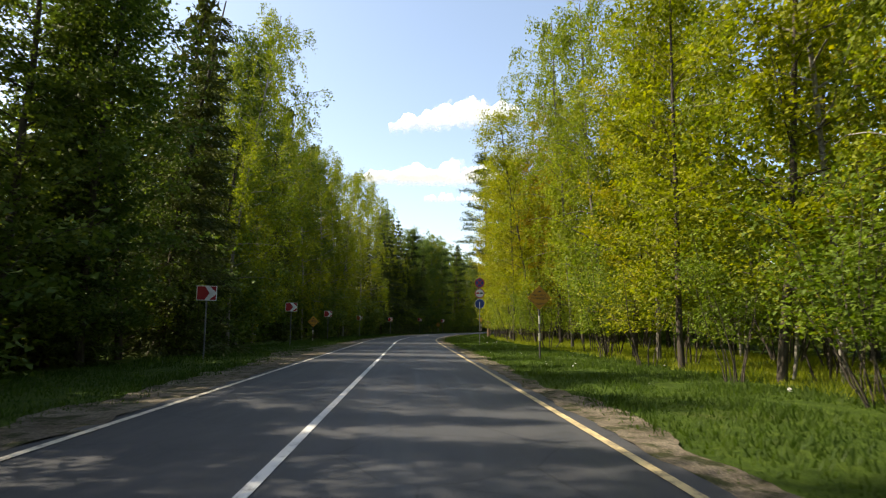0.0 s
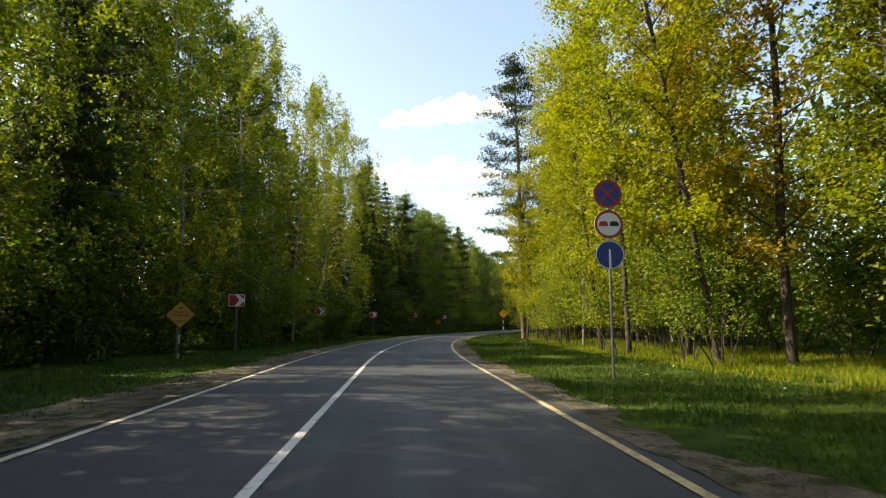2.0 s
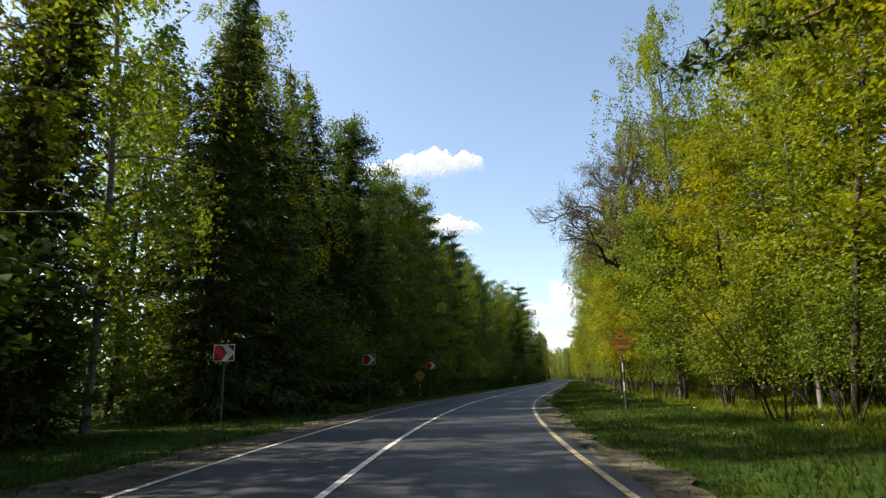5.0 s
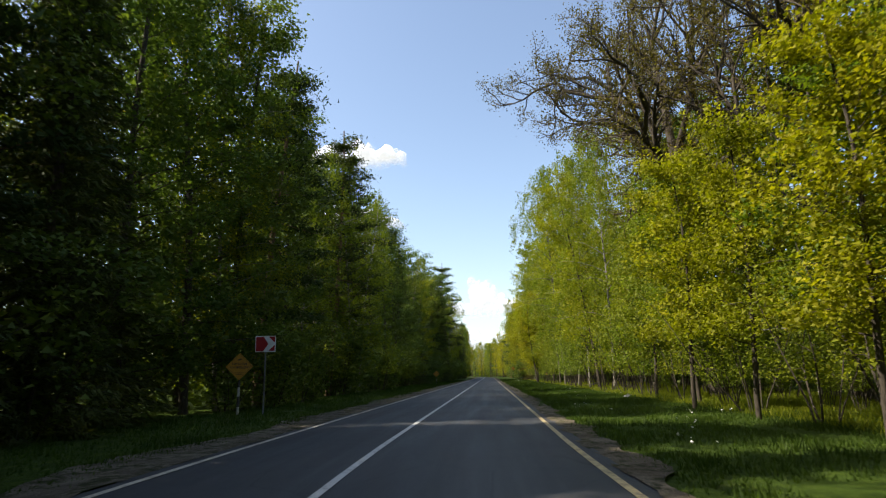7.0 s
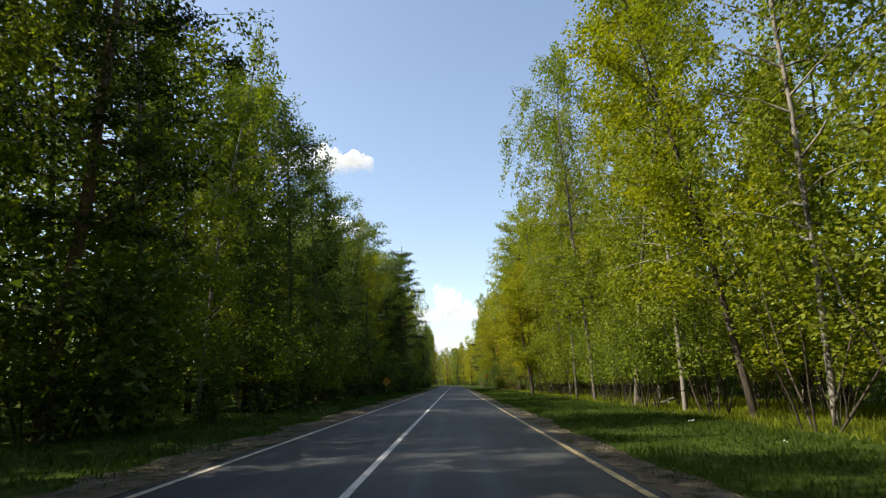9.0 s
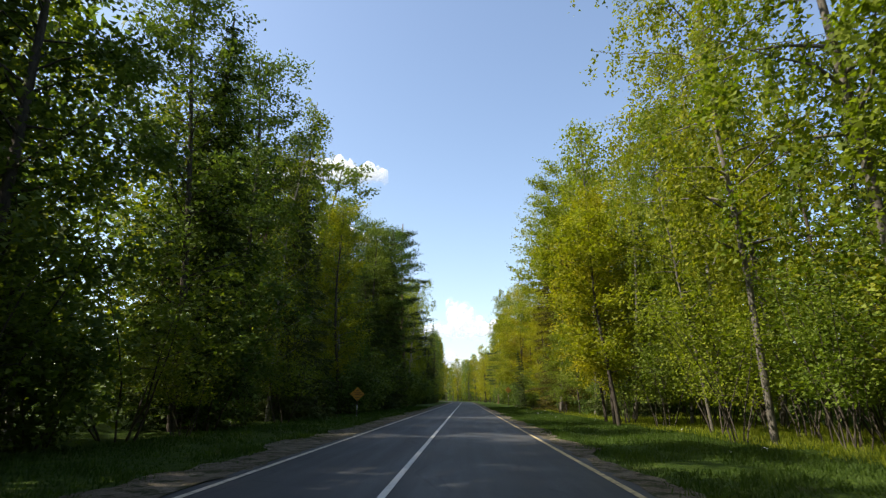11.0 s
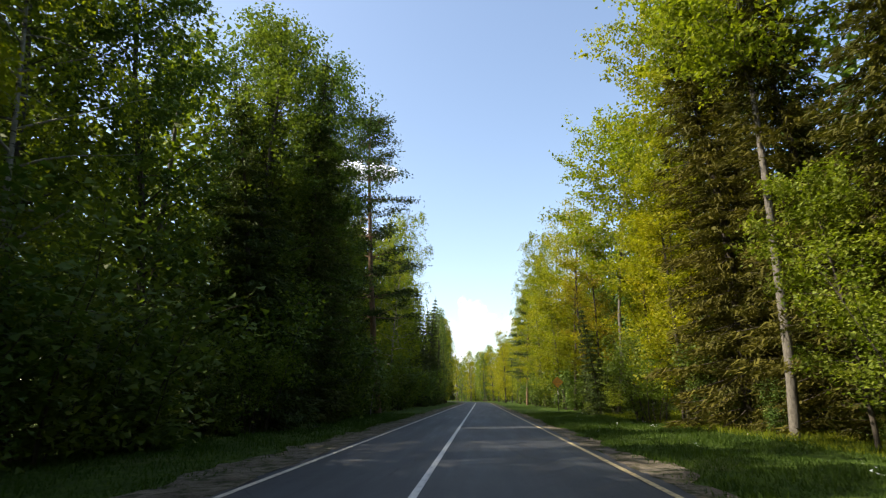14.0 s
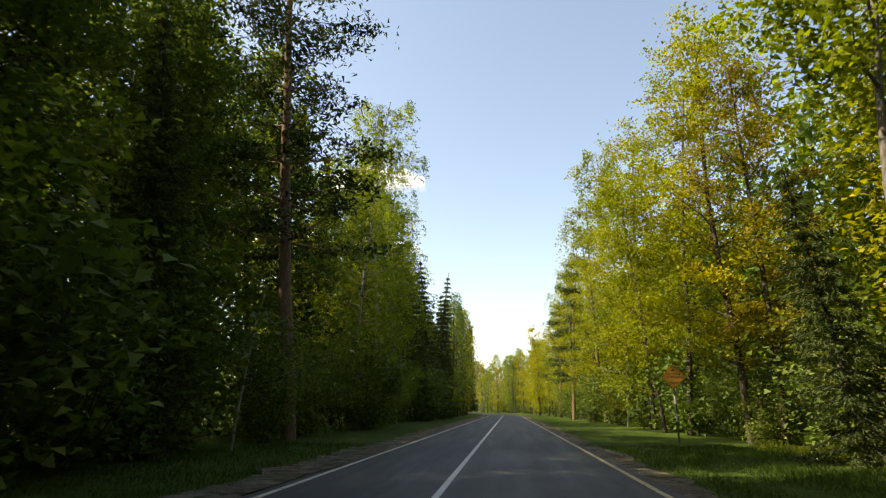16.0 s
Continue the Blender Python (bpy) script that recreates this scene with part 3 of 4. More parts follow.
def far_tree(rng, height, radius, mat, bark, name, label, category, conical=False, cover=3800, base=0.06):
    """A tree for the back rows: fewer and larger leaf clumps."""
    wood = Wood()
    pts = trunk_pts(rng, height, 0.05, 6)
    r = height * 0.009
    wood.tube(pts, [r * (1.15 - k / 6.4) + 0.015 for k in range(len(pts))], 5)
    for i in range(8):
        a = i * 2.399
        limb = curve_pts(rng, at_height(pts, 0.3 + 0.08 * i), Vector((math.cos(a), math.sin(a), 0.6)), radius * 0.7, 2, 0, 0.1)
        wood.tube(limb, [r * 0.35, r * 0.2, 0.01], 3)
    level = rng.uniform(0, 1, cover) ** (1.5 if conical else 0.9)
    around = rng.uniform(0, 2 * math.pi, cover)
    shape = (1 - level) ** 0.85 if conical else np.sin(np.pi * (0.12 + 0.84 * level)) ** 0.7
    lump = 0.78 + 0.3 * np.sin(3 * around + 9 * level) * np.sin(17 * level + around)
    reach = radius * shape * lump * rng.uniform(0.25, 1.0, cover) ** 0.45
    z = height * (base + (1.02 - base) * level)
    c = np.stack([np.cos(around) * reach, np.sin(around) * reach, z], 1) + rng.normal(size=(cover, 3)) * 0.25
    for i in range(cover):
        c[i, :2] += np.array(at_height(pts, min(0.999, z[i] / height)))[:2]
    size = 0.29 if not conical else 0.34
    return build_tree(name, label, category, wood, bark, leaves_at(rng, c, size, size * 0.75, 0.4), mat)


rng = np.random.default_rng(11)
def seed(k):
    return np.random.default_rng(k)


MODELS = {
    "birch": [birch(seed(101), 21, 4.4, fine=1.25), birch(seed(102), 19, 4.1, fine=1.25), birch(seed(103), 23, 4.6, 1.1, fine=1.25), birch(seed(104), 20, 3.2, 0.7, label="slender birch with a thin drooping crown")],
    "front_birch": [birch(seed(141), 21, 4.2, 1.05, 0.12, base=0.25, fine=1.3, bark=BARK_GREY), birch(seed(142), 19, 4.0, 1.05, 0.12, base=0.24, fine=1.3)],
    "front_maple": [maple(seed(145), 17, 3.4, 1.05, 0.12, base=0.24, fine=1.3, stout=0.0052), maple(seed(147), 20, 3.6, 1.15, 0.12, base=0.23, fine=1.3, stout=0.0052)],
    "maple": [maple(seed(105), 17, 3.3), maple(seed(106), 13, 3.0), maple(seed(107), 20, 3.6, 1.1)],
    # darker crowns than the birches, so the left wall's shade is in the colour
    "alder": [maple(seed(108), 17, 3.4, 1.45, 0.14, LEAF_ALDER_SHADE, 0.08, fine=1.1, label="leafy deciduous tree with mid-green leaves"),
              maple(seed(109), 20, 3.6, 1.5, 0.14, LEAF_ALDER_SHADE, 0.08, fine=1.1, label="tall leafy deciduous tree with mid-green leaves")],
    "amber": [maple(seed(110), 18, 3.5, mat=LEAF_AMBER, label="deciduous tree with bronze-yellow young leaves")],
    "aspen": [aspen(seed(111), 22, 2.4), aspen(seed(112), 20, 2.2)],
    "spreading": [maple(seed(301), 25, 6.4, 1.5, 0.19, LEAF_BIRCH, 0.52, BARK_GREY, 1.3, 0.0062, "tall broad-leaved tree, bare pale trunk, spreading light green crown"),
                  maple(seed(302), 20, 5.4, 1.3, 0.18, LEAF_BIRCH, 0.45, BARK_GREY, 1.2, 0.0062, "tall broad-leaved tree with dark limbs and light green crown")],
    "spruce": [spruce(seed(114), 21, 3.3), spruce(seed(115), 15, 3.6)],
    "olive_spruce": [spruce(seed(161), 20, 3.8, NEEDLE_OLIVE, "tall spruce with olive-brown hanging boughs")],
    "pine": [pine(seed(116), 26, 4.0, 0.30), pine(seed(117), 20, 2.8, 0.25)],
    "oak": [bare_oak(seed(118), 24, 11.5)],
    "hazel": [hazel(seed(119), 5.2, 1.9, clear=0.34, many=42), hazel(seed(120), 6.4, 2.2, 8, clear=0.30, many=42), hazel(seed(121), 5.6, 2.0, 6, mat=LEAF_BIRCH, clear=0.33, many=44), hazel(seed(122), 4.6, 1.8, 6, clear=0.36, many=42)],
    "sapling": [maple(seed(401), 8.5, 2.5, 0.8, 0.125, LEAF_HAZEL, 0.27, stout=0.008, label="young broad-leaved tree with fresh green leaves"),
                maple(seed(402), 10, 2.7, 0.85, 0.13, LEAF_MAPLE, 0.25, stout=0.008, label="young broad-leaved tree with yellow-green leaves")],
    "tall_hazel": [hazel(seed(151), 6.4, 2.1, 7, clear=0.25, many=42), hazel(seed(152), 6.8, 2.2, 5, mat=LEAF_BIRCH, clear=0.27, many=42)],
    # hazel shape in a darker leaf colour that imitates shade
    "thicket": [hazel(seed(123), 6.5, 2.2, 8, 0.18, LEAF_ALDER_SHADE, 0.06, 1.1, 28, "dense bush with leaves coloured darker to imitate shade"),
                hazel(seed(124), 4.5, 1.9, 7, 0.17, LEAF_ALDER_SHADE, 0.05, 1.0, 28, "dense bush with leaves coloured darker to imitate shade")],
    "mid_birch": [birch(seed(125), 21, 3.8, 0.65, 0.18, base=0.14, fine=0.6)],
    "mid_maple": [maple(seed(126), 18, 3.6, 0.65, 0.19, base=0.14, fine=0.62)],
    "mid_alder": [maple(seed(127), 20, 3.8, 0.9, 0.2, LEAF_ALDER_SHADE, 0.06, fine=0.7, label="tall leafy deciduous tree with mid-green leaves")],
    "far_leaf": [far_tree(seed(128), 18, 3.3, LEAF_BIRCH, BARK_GREY, "forest_tree", "deciduous tree deep in the forest", "deciduous tree"),
                 far_tree(seed(129), 21, 3.5, LEAF_ALDER_SHADE, BARK_DARK, "forest_tree", "dark green deciduous tree deep in the forest", "deciduous tree"),
                 far_tree(seed(130), 19, 3.5, LEAF_MAPLE, BARK_DARK, "forest_tree", "yellow-green deciduous tree deep in the forest", "deciduous tree")],
    "far_spruce": [far_tree(seed(131), 20, 3.2, NEEDLE_SPRUCE, BARK_DARK, "forest_spruce", "dark spruce deep in the forest", "spruce tree", True)],
}
HEIGHT = {"birch": (21, 19, 23, 20), "front_birch": (21, 19), "front_maple": (17, 20), "maple": (17, 13, 20), "alder": (17, 20), "amber": (18,), "aspen": (22, 20), "spreading": (25, 20), "spruce": (21, 15), "olive_spruce": (20,), "pine": (26, 20),
          "oak": (24,), "hazel": (5.2, 6.4, 5.6, 4.6), "sapling": (8.5, 10), "tall_hazel": (6.4, 6.8), "thicket": (6.5, 4.5), "mid_birch": (21,), "mid_maple": (18,), "mid_alder": (20,), "far_leaf": (18, 21, 19), "far_spruce": (20,)}
USED = set()


def plant(kind, s, lat, height=None, which=None, turn=None, group="", width=None):
    """Sets a tree of a kind beside the road, scaled to its height."""
    models = MODELS[kind]
    own = seed(int(abs(s) * 97 + abs(lat) * 1013 + 7))
    k = int(own.integers(len(models))) if which is None else which
    k %= len(models)
    place = beside(s, lat, -0.12)
    scale = 1.0 if height is None else height / HEIGHT[kind][k]
    wide = scale * own.uniform(0.88, 1.04) * (1.05 if lat < 0 else 1.0) if width is None else width
    m = pose(place.x, place.y, place.z, own.uniform(-2, 2), own.uniform(-2, 2), own.uniform(0, 360) if turn is None else turn)
    if (kind, k) in USED:
        tree = copy_thing(models[k], m)
    else:
        USED.add((kind, k))
        tree = models[k]
        tree.matrix_basis = m
    tree.scale = (wide, wide, scale)
    tagged(tree, group=group)
    return tree


# trees that stand out: kind, metres along the road, metres right of the centre line, height, model
# some left alders replace birches: their darker leaves stand in for shade
LANDMARKS = [
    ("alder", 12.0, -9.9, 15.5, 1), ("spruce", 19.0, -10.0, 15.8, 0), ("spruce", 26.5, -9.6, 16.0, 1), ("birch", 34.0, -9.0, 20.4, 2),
    ("birch", 41.5, -10.7, 21.0, 0), ("birch", 45.5, -10.7, 19.5, 1), ("birch", 49.0, -10.7, 20.8, 1), ("birch", 56.0, -9.2, 20.2, 0),
    ("birch", 63.0, -9.4, 21.5, 2), ("birch", 69.5, -9.4, 20.5, 1), ("birch", 75.0, -9.4, 21.5, 0), ("birch", 82.0, -9.4, 24.0, 2),
    ("birch", 89.0, -9.4, 23.0, 0), ("spruce", 95.0, -9.5, 22.0, 0), ("birch", 101.5, -9.4, 23.0, 2), ("spruce", 106.0, -9.8, 23.0, 0),
    ("spruce", 110.5, -9.4, 21.0, 0), ("pine", 113.5, -10.0, 20.0, 1), ("alder", 123.5, -9.6, 19.5, 1), ("pine", 130.5, -9.6, 19.5, 1),
    ("pine", 144.0, -9.6, 20.3, 0), ("birch", 147.0, -9.2, 19.0, 1), ("birch", 153.0, -9.4, 18.0, 3), ("alder", 159.0, -9.4, 18.0, 1),
    ("alder", 166.0, -9.4, 20.0, 0), ("alder", 176.0, -9.6, 19.5, 1), ("alder", 182.0, -9.6, 19.0, 1), ("spruce", 187.5, -9.6, 18.5, 0),
    ("spruce", 191.5, -9.8, 17.0, 1), ("birch", 196.0, -10.4, 17.5, 3), ("maple", 202.0, -9.0, 17.5, 0), ("birch", 207.0, -10.0, 18.5, 0),
    ("spruce", 219.5, -8.9, 16.6, 1), ("alder", 222.0, -9.8, 21.0, 1), ("alder", 230.0, -9.8, 23.0, 1), ("spruce", 235.5, -10.6, 16.0, 0),
    ("alder", 241.5, -10.5, 16.0, 0), ("pine", 247.0, -7.9, 29.0, 0), ("birch", 262.0, -8.7, 23.0, 2), ("birch", 268.0, -8.8, 23.5, 0),
    ("birch", 276.0, -8.8, 21.5, 1), ("spruce", 285.0, -9.0, 21.0, 0), ("spruce", 295.0, -8.6, 20.0, 0), ("spruce", 304.0, -8.6, 20.0, 0),
    ("spruce", 316.0, -8.6, 20.0, 0), ("front_birch", 13.0, 10.9, 17.0, 1), ("front_maple", 78.5, 10.0, 13.5, 0), ("sapling", 80.8, 9.2, 9.5, 1), ("maple", 18.0, 9.5, 13.0, 1), ("front_birch", 22.5, 10.7, 20.0, 0),
    ("front_birch", 29.0, 10.8, 19.5, 0), ("front_birch", 36.5, 11.2, 21.0, 0), ("amber", 46.0, 12.9, 19.0, 0), ("front_maple", 47.0, 11.2, 19.0, 0),
    ("front_maple", 52.5, 10.2, 18.0, 0), ("front_maple", 58.5, 10.8, 16.0, 0), ("front_birch", 64.0, 11.1, 20.0, 1), ("front_maple", 70.0, 11.1, 19.0, 0),
    ("front_birch", 76.0, 11.5, 20.0, 1), ("pine", 81.5, 9.0, 26.0, 0), ("front_maple", 90.0, 11.5, 16.0, 0), ("maple", 98.5, 11.0, 11.0, 1),
    ("sapling", 104.0, 10.7, 9.5, 0), ("sapling", 109.0, 9.9, 8.0, 1), ("sapling", 114.5, 10.5, 8.5, 0), ("sapling", 125.0, 9.9, 8.5, 0),
    ("front_birch", 138.8, 11.9, 19.0, 0), ("sapling", 131.0, 9.9, 8.5, 0), ("front_birch", 143.0, 10.4, 19.5, 1), ("front_maple", 146.0, 10.0, 17.0, 0),
    ("front_birch", 152.0, 10.2, 20.5, 1), ("front_birch", 158.5, 10.2, 23.5, 0), ("front_birch", 166.0, 10.0, 24.5, 0), ("front_birch", 172.5, 10.2, 23.5, 0),
    ("front_birch", 179.0, 11.0, 14.5, 0), ("maple", 185.5, 8.7, 12.5, 1), ("spruce", 202.5, 14.6, 19.0, 0), ("spruce", 208.5, 14.2, 22.0, 0),
    ("olive_spruce", 215.0, 12.6, 21.0, 0), ("maple", 223.0, 10.4, 12.0, 1), ("maple", 231.0, 11.1, 12.5, 1), ("spreading", 238.5, 10.6, 22.0, 1),
    ("maple", 247.0, 10.2, 18.5, 0), ("maple", 255.0, 10.2, 20.0, 2), ("maple", 262.5, 10.2, 20.5, 0), ("birch", 271.0, 10.2, 22.0, 1),
    ("maple", 281.0, 10.2, 21.5, 2), ("maple", 303.0, 10.2, 20.0, 0), ("pine", 318.0, 9.0, 18.5, 0), ("sapling", 112.0, 8.6, 7.5, 1),
    ("sapling", 117.5, 8.8, 8.0, 1), ("sapling", 122.0, 8.7, 8.5, 1), ("spruce", 99.0, -8.8, 21.5, 1), ("spruce", 114.5, -8.8, 15.5, 0),
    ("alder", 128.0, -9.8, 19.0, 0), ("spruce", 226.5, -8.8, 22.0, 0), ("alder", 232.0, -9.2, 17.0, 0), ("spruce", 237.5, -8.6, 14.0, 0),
    ("spruce", 86.0, -10.0, 17.0, 0), ("amber", 53.0, 12.9, 17.0, 0), ("amber", 246.0, 11.0, 15.5, 0), ("spruce", 31.5, -10.2, 16.0, 0),
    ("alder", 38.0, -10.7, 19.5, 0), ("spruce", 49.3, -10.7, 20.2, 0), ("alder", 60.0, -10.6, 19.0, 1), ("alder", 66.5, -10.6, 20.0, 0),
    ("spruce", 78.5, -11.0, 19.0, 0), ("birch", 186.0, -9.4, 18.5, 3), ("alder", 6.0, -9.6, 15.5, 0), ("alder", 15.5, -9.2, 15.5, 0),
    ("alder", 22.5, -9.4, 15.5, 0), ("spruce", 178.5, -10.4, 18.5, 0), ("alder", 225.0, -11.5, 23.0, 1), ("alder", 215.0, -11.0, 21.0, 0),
    ("aspen", 191.0, 11.2, 21.0, 1), ("aspen", 198.0, 11.2, 23.0, 0), ("aspen", 200.7, 10.9, 23.5, 1), ("aspen", 204.5, 12.2, 22.0, 0),
    ("spreading", 213.5, 10.3, 25.0, 0), ("olive_spruce", 211.5, 13.0, 20.0, 0), ("olive_spruce", 218.8, 11.4, 21.0, 0), ("maple", 227.0, 11.5, 11.5, 1),
    ("birch", 103.0, -9.6, 22.0, 1), ("birch", 138.0, -9.6, 16.5, 1), ("spreading", 229.0, 13.0, 24.0, 0), ("maple", 13.5, 9.7, 13.0, 1),
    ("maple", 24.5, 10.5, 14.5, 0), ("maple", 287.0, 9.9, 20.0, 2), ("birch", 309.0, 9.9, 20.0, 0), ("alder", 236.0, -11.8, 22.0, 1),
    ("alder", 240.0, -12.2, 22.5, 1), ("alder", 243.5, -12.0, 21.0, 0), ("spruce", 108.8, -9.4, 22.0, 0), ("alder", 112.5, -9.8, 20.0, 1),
    ("pine", 297.0, 8.8, 21.0, 1), ("spruce", 117.5, -9.8, 19.0, 0), ("spruce", 229.0, -9.6, 20.0, 0), ("spruce", 223.3, -9.3, 20.0, 0),
    ("olive_spruce", 206.0, 13.0, 20.0, 0), ("spruce", 197.0, 12.3, 19.0, 0), ("hazel", 14.0, 8.9, 4.5, 1), ("hazel", 19.5, 9.0, 5.0, 2),
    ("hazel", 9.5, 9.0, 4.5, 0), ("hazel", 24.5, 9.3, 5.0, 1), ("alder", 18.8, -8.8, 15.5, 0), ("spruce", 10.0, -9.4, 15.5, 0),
    ("alder", 120.5, -10.4, 18.5, 0), ("maple", 258.5, 9.9, 15.0, 1), ("birch", 125.8, -9.4, 20.0, 2), ("alder", 134.5, -9.6, 18.0, 1),
    ("front_birch", 105.0, 10.6, 22.0, 0), ("thicket", 203.0, -8.6, 6.0, 0), ("thicket", 206.5, -8.4, 6.5, 0), ("thicket", 210.0, -8.6, 6.0, 1),
    ("sapling", 183.5, 8.4, 10.5, 1), ("sapling", 188.3, 8.9, 9.0, 1), ("hazel", 69.3, -8.0, 4.8, 0), ("hazel", 217.0, -7.8, 4.2, 1),
    ("olive_spruce", 222.5, 12.8, 20.0, 0), ("sapling", 203.0, 10.2, 8.0, 0), ("sapling", 209.5, 10.2, 7.0, 0), ("hazel", 206.5, 9.4, 5.0, 1), ("spruce", 238.0, 9.4, 8.0, 1),
]
for kind, s, lat, height, which in LANDMARKS:
    plant(kind, s, lat, height, which, group="trees along the road")
for s, lat, height, turn in ((131.5, 13.0, 24.0, 160), (125.0, 15.8, 21.0, 40)):
    plant("oak", s, lat, height, 0, turn, "old oaks by the road")

# the rest of the forest edge
def taken(s, lat, gap):
    return any(abs(s - a[1]) < gap and abs(lat - a[2]) < 3.5 for a in LANDMARKS if a[0] not in ("hazel", "tall_hazel", "thicket"))


def fill(side, s0, s1, step, lat0, lat1, kinds, weights, h0, h1, group, gap=2.5):
    rng = seed(int(abs(s0) * 7 + side * 3 + lat0 * 11 + 50000))
    s = s0
    while s < s1:
        kind = str(rng.choice(kinds, p=weights))
        at, lat = s + rng.uniform(-0.4, 0.4) * step, side * rng.uniform(lat0, lat1)
        if not taken(at, lat, gap) and not (36 < at < 46 and 0 < lat < 10.5):
            if kind in ("thicket", "hazel") and side < 0 and any(-2.0 < sign - at < 8.0 for sign in (45.1, 51.4, 122.6, 195.9)):
                lat = -10.8
            if kind in ("thicket", "hazel") and side < 0 and any(-1.5 < sign - at < 7.0 for sign in (23.4, 39.7, 57.2, 74.7, 92.5)):
                lat = min(lat, -10.0)
            low = 0.6 if 219 < at < 236.5 and 11 < lat < 15.5 else 0.5 if 103 < at < 136 and 11 < lat < 15.5 else 0.72 if at < 34 and lat < 0 and kind not in ("thicket", "hazel") else 1.0
            plant(kind, at, lat, rng.uniform(h0, h1) * low, group=group)
        s += step


fill(-1, -12, 318, 3.6, 11.8, 14.0, ["mid_birch", "mid_alder", "far_spruce", "pine"], [0.20, 0.52, 0.18, 0.10], 19, 24, "trees along the road")
fill(1, -12, 190, 4.0, 15.2, 17.4, ["mid_birch", "mid_maple", "mid_alder"], [0.45, 0.4, 0.15], 15, 21, "trees along the road")
fill(1, -8, 98, 6.0, 12.8, 13.8, ["front_birch", "front_maple"], [0.5, 0.5], 17, 21, "trees along the road")
fill(1, 138, 190, 5.0, 12.6, 13.8, ["front_birch", "front_maple"], [0.6, 0.4], 18, 22, "trees along the road")
fill(1, 190, 318, 4.4, 12.3, 14.6, ["mid_birch", "mid_maple", "mid_alder"], [0.45, 0.4, 0.15], 15, 21, "trees along the road")
fill(-1, -10, 320, 3.3, 7.9, 9.4, ["thicket", "hazel"], [0.75, 0.25], 3.8, 7.5, "bushes along the road", 0.0)
fill(1, 84, 192, 3.2, 11.8, 13.4, ["hazel"], [1.0], 4.2, 6.4, "bushes along the road", 0.0)
fill(1, -6, 192, 3.0, 14.2, 16.6, ["hazel"], [1.0], 5.5, 8.0, "bushes along the road", 0.0)
fill(1, 140, 193, 4.2, 9.4, 11.0, ["tall_hazel"], [1.0], 5.5, 7.6, "bushes along the road", 0.0)
fill(1, -6, 140, 4.2, 9.4, 11.0, ["tall_hazel"], [1.0], 4.8, 7.0, "bushes along the road", 0.0)
# darker thickets in place of hazel, painting shade onto the lower right edge
fill(1, 193, 216, 3.6, 10.4, 12.0, ["thicket"], [1.0], 2.0, 3.2, "bushes along the road", 0.0)
fill(1, 218, 320, 3.0, 9.0, 11.6, ["thicket", "hazel"], [0.6, 0.4], 3.0, 6.2, "bushes along the road", 0.0)
fill(-1, -30, 440, 6.5, 14.5, 18.0, ["far_leaf", "far_spruce"], [0.6, 0.4], 17, 22, "trees in the forest")
fill(1, -30, 440, 6.5, 15.0, 19.0, ["far_leaf", "far_spruce"], [0.88, 0.12], 15, 20, "trees in the forest")
fill(1, 324, 440, 3.2, 7.0, 12.0, ["far_leaf", "mid_maple"], [0.4, 0.6], 12, 18, "trees in the forest")
fill(-1, 320, 440, 3.6, 6.9, 9.5, ["far_leaf", "far_spruce"], [0.5, 0.5], 15, 20, "trees in the forest")

# spare models that were never planted
for kind, models in MODELS.items():
    for k, model in enumerate(models):
        if (kind, k) not in USED:
            for ob in (*model.children_recursive, model):
                bpy.data.objects.remove(ob)

# dense woods behind the first rows
def woods(name, side, s0, s1, lat0, lat1, tall, count, mat, label):
    s = rng.uniform(s0, s1, count)
    lat = side * rng.uniform(lat0, lat1, count)
    tall = np.where((s < 34) & (side < 0), tall * 0.68, tall)
    top = tall * (0.78 + 0.22 * np.sin(s * 0.31 + lat * 0.4) * np.sin(s * 0.083 + 2.0) + 0.1 * np.sin(s * 1.3))
    z = top * rng.uniform(0.02, 1.0, count) ** 0.9
    c = np.array([tuple(beside(a, b, h)) for a, b, h in zip(s, lat, z)])
    ob = new(name, leaf_mesh(name, leaves_at(rng, c, 0.5, 0.44, 0.3), mat))
    return tagged(ob, label, "woods", kind="stuff")


woods("far_woods", -1, -45, 470, 15, 34, 25, 170000, LEAF_ALDER_SHADE, "dense dark green forest behind the roadside trees")
woods("far_woods", -1, 5, 85, 15, 24, 14, 26000, LEAF_ALDER_SHADE, "dense dark green forest behind the roadside trees")
woods("far_woods", -1, 195, 262, 14, 24, 25, 18000, LEAF_ALDER_SHADE, "dense dark green forest behind the roadside trees")
# right woods take the darker leaf colour to suggest deep shade behind the trees
woods("far_woods", 1, 195, 330, 16, 25, 21, 60000, LEAF_ALDER_SHADE, "dense green forest behind the roadside trees")
woods("far_woods", 1, -45, 470, 19, 36, 20, 130000, LEAF_ALDER_SHADE, "dense green forest behind the roadside trees")


def undergrowth(name, side, lat0, lat1, tall, count, mat, label):
    s = rng.uniform(-45, 470, count)
    lat = side * rng.uniform(lat0, lat1, count)
    z = tall * rng.uniform(0.0, 1.0, count) ** 1.2 * (0.7 + 0.3 * np.sin(s * 0.7 + lat))
    c = np.array([tuple(beside(a, b, h - 0.1)) for a, b, h in zip(s, lat, z)])
    return tagged(new(name, leaf_mesh(name, leaves_at(rng, c, 0.46, 0.4, 0.3), mat)), label, "undergrowth", kind="stuff")


undergrowth("undergrowth", -1, 14, 40, 7.0, 110000, LEAF_ALDER_SHADE, "shaded undergrowth between the forest trees")
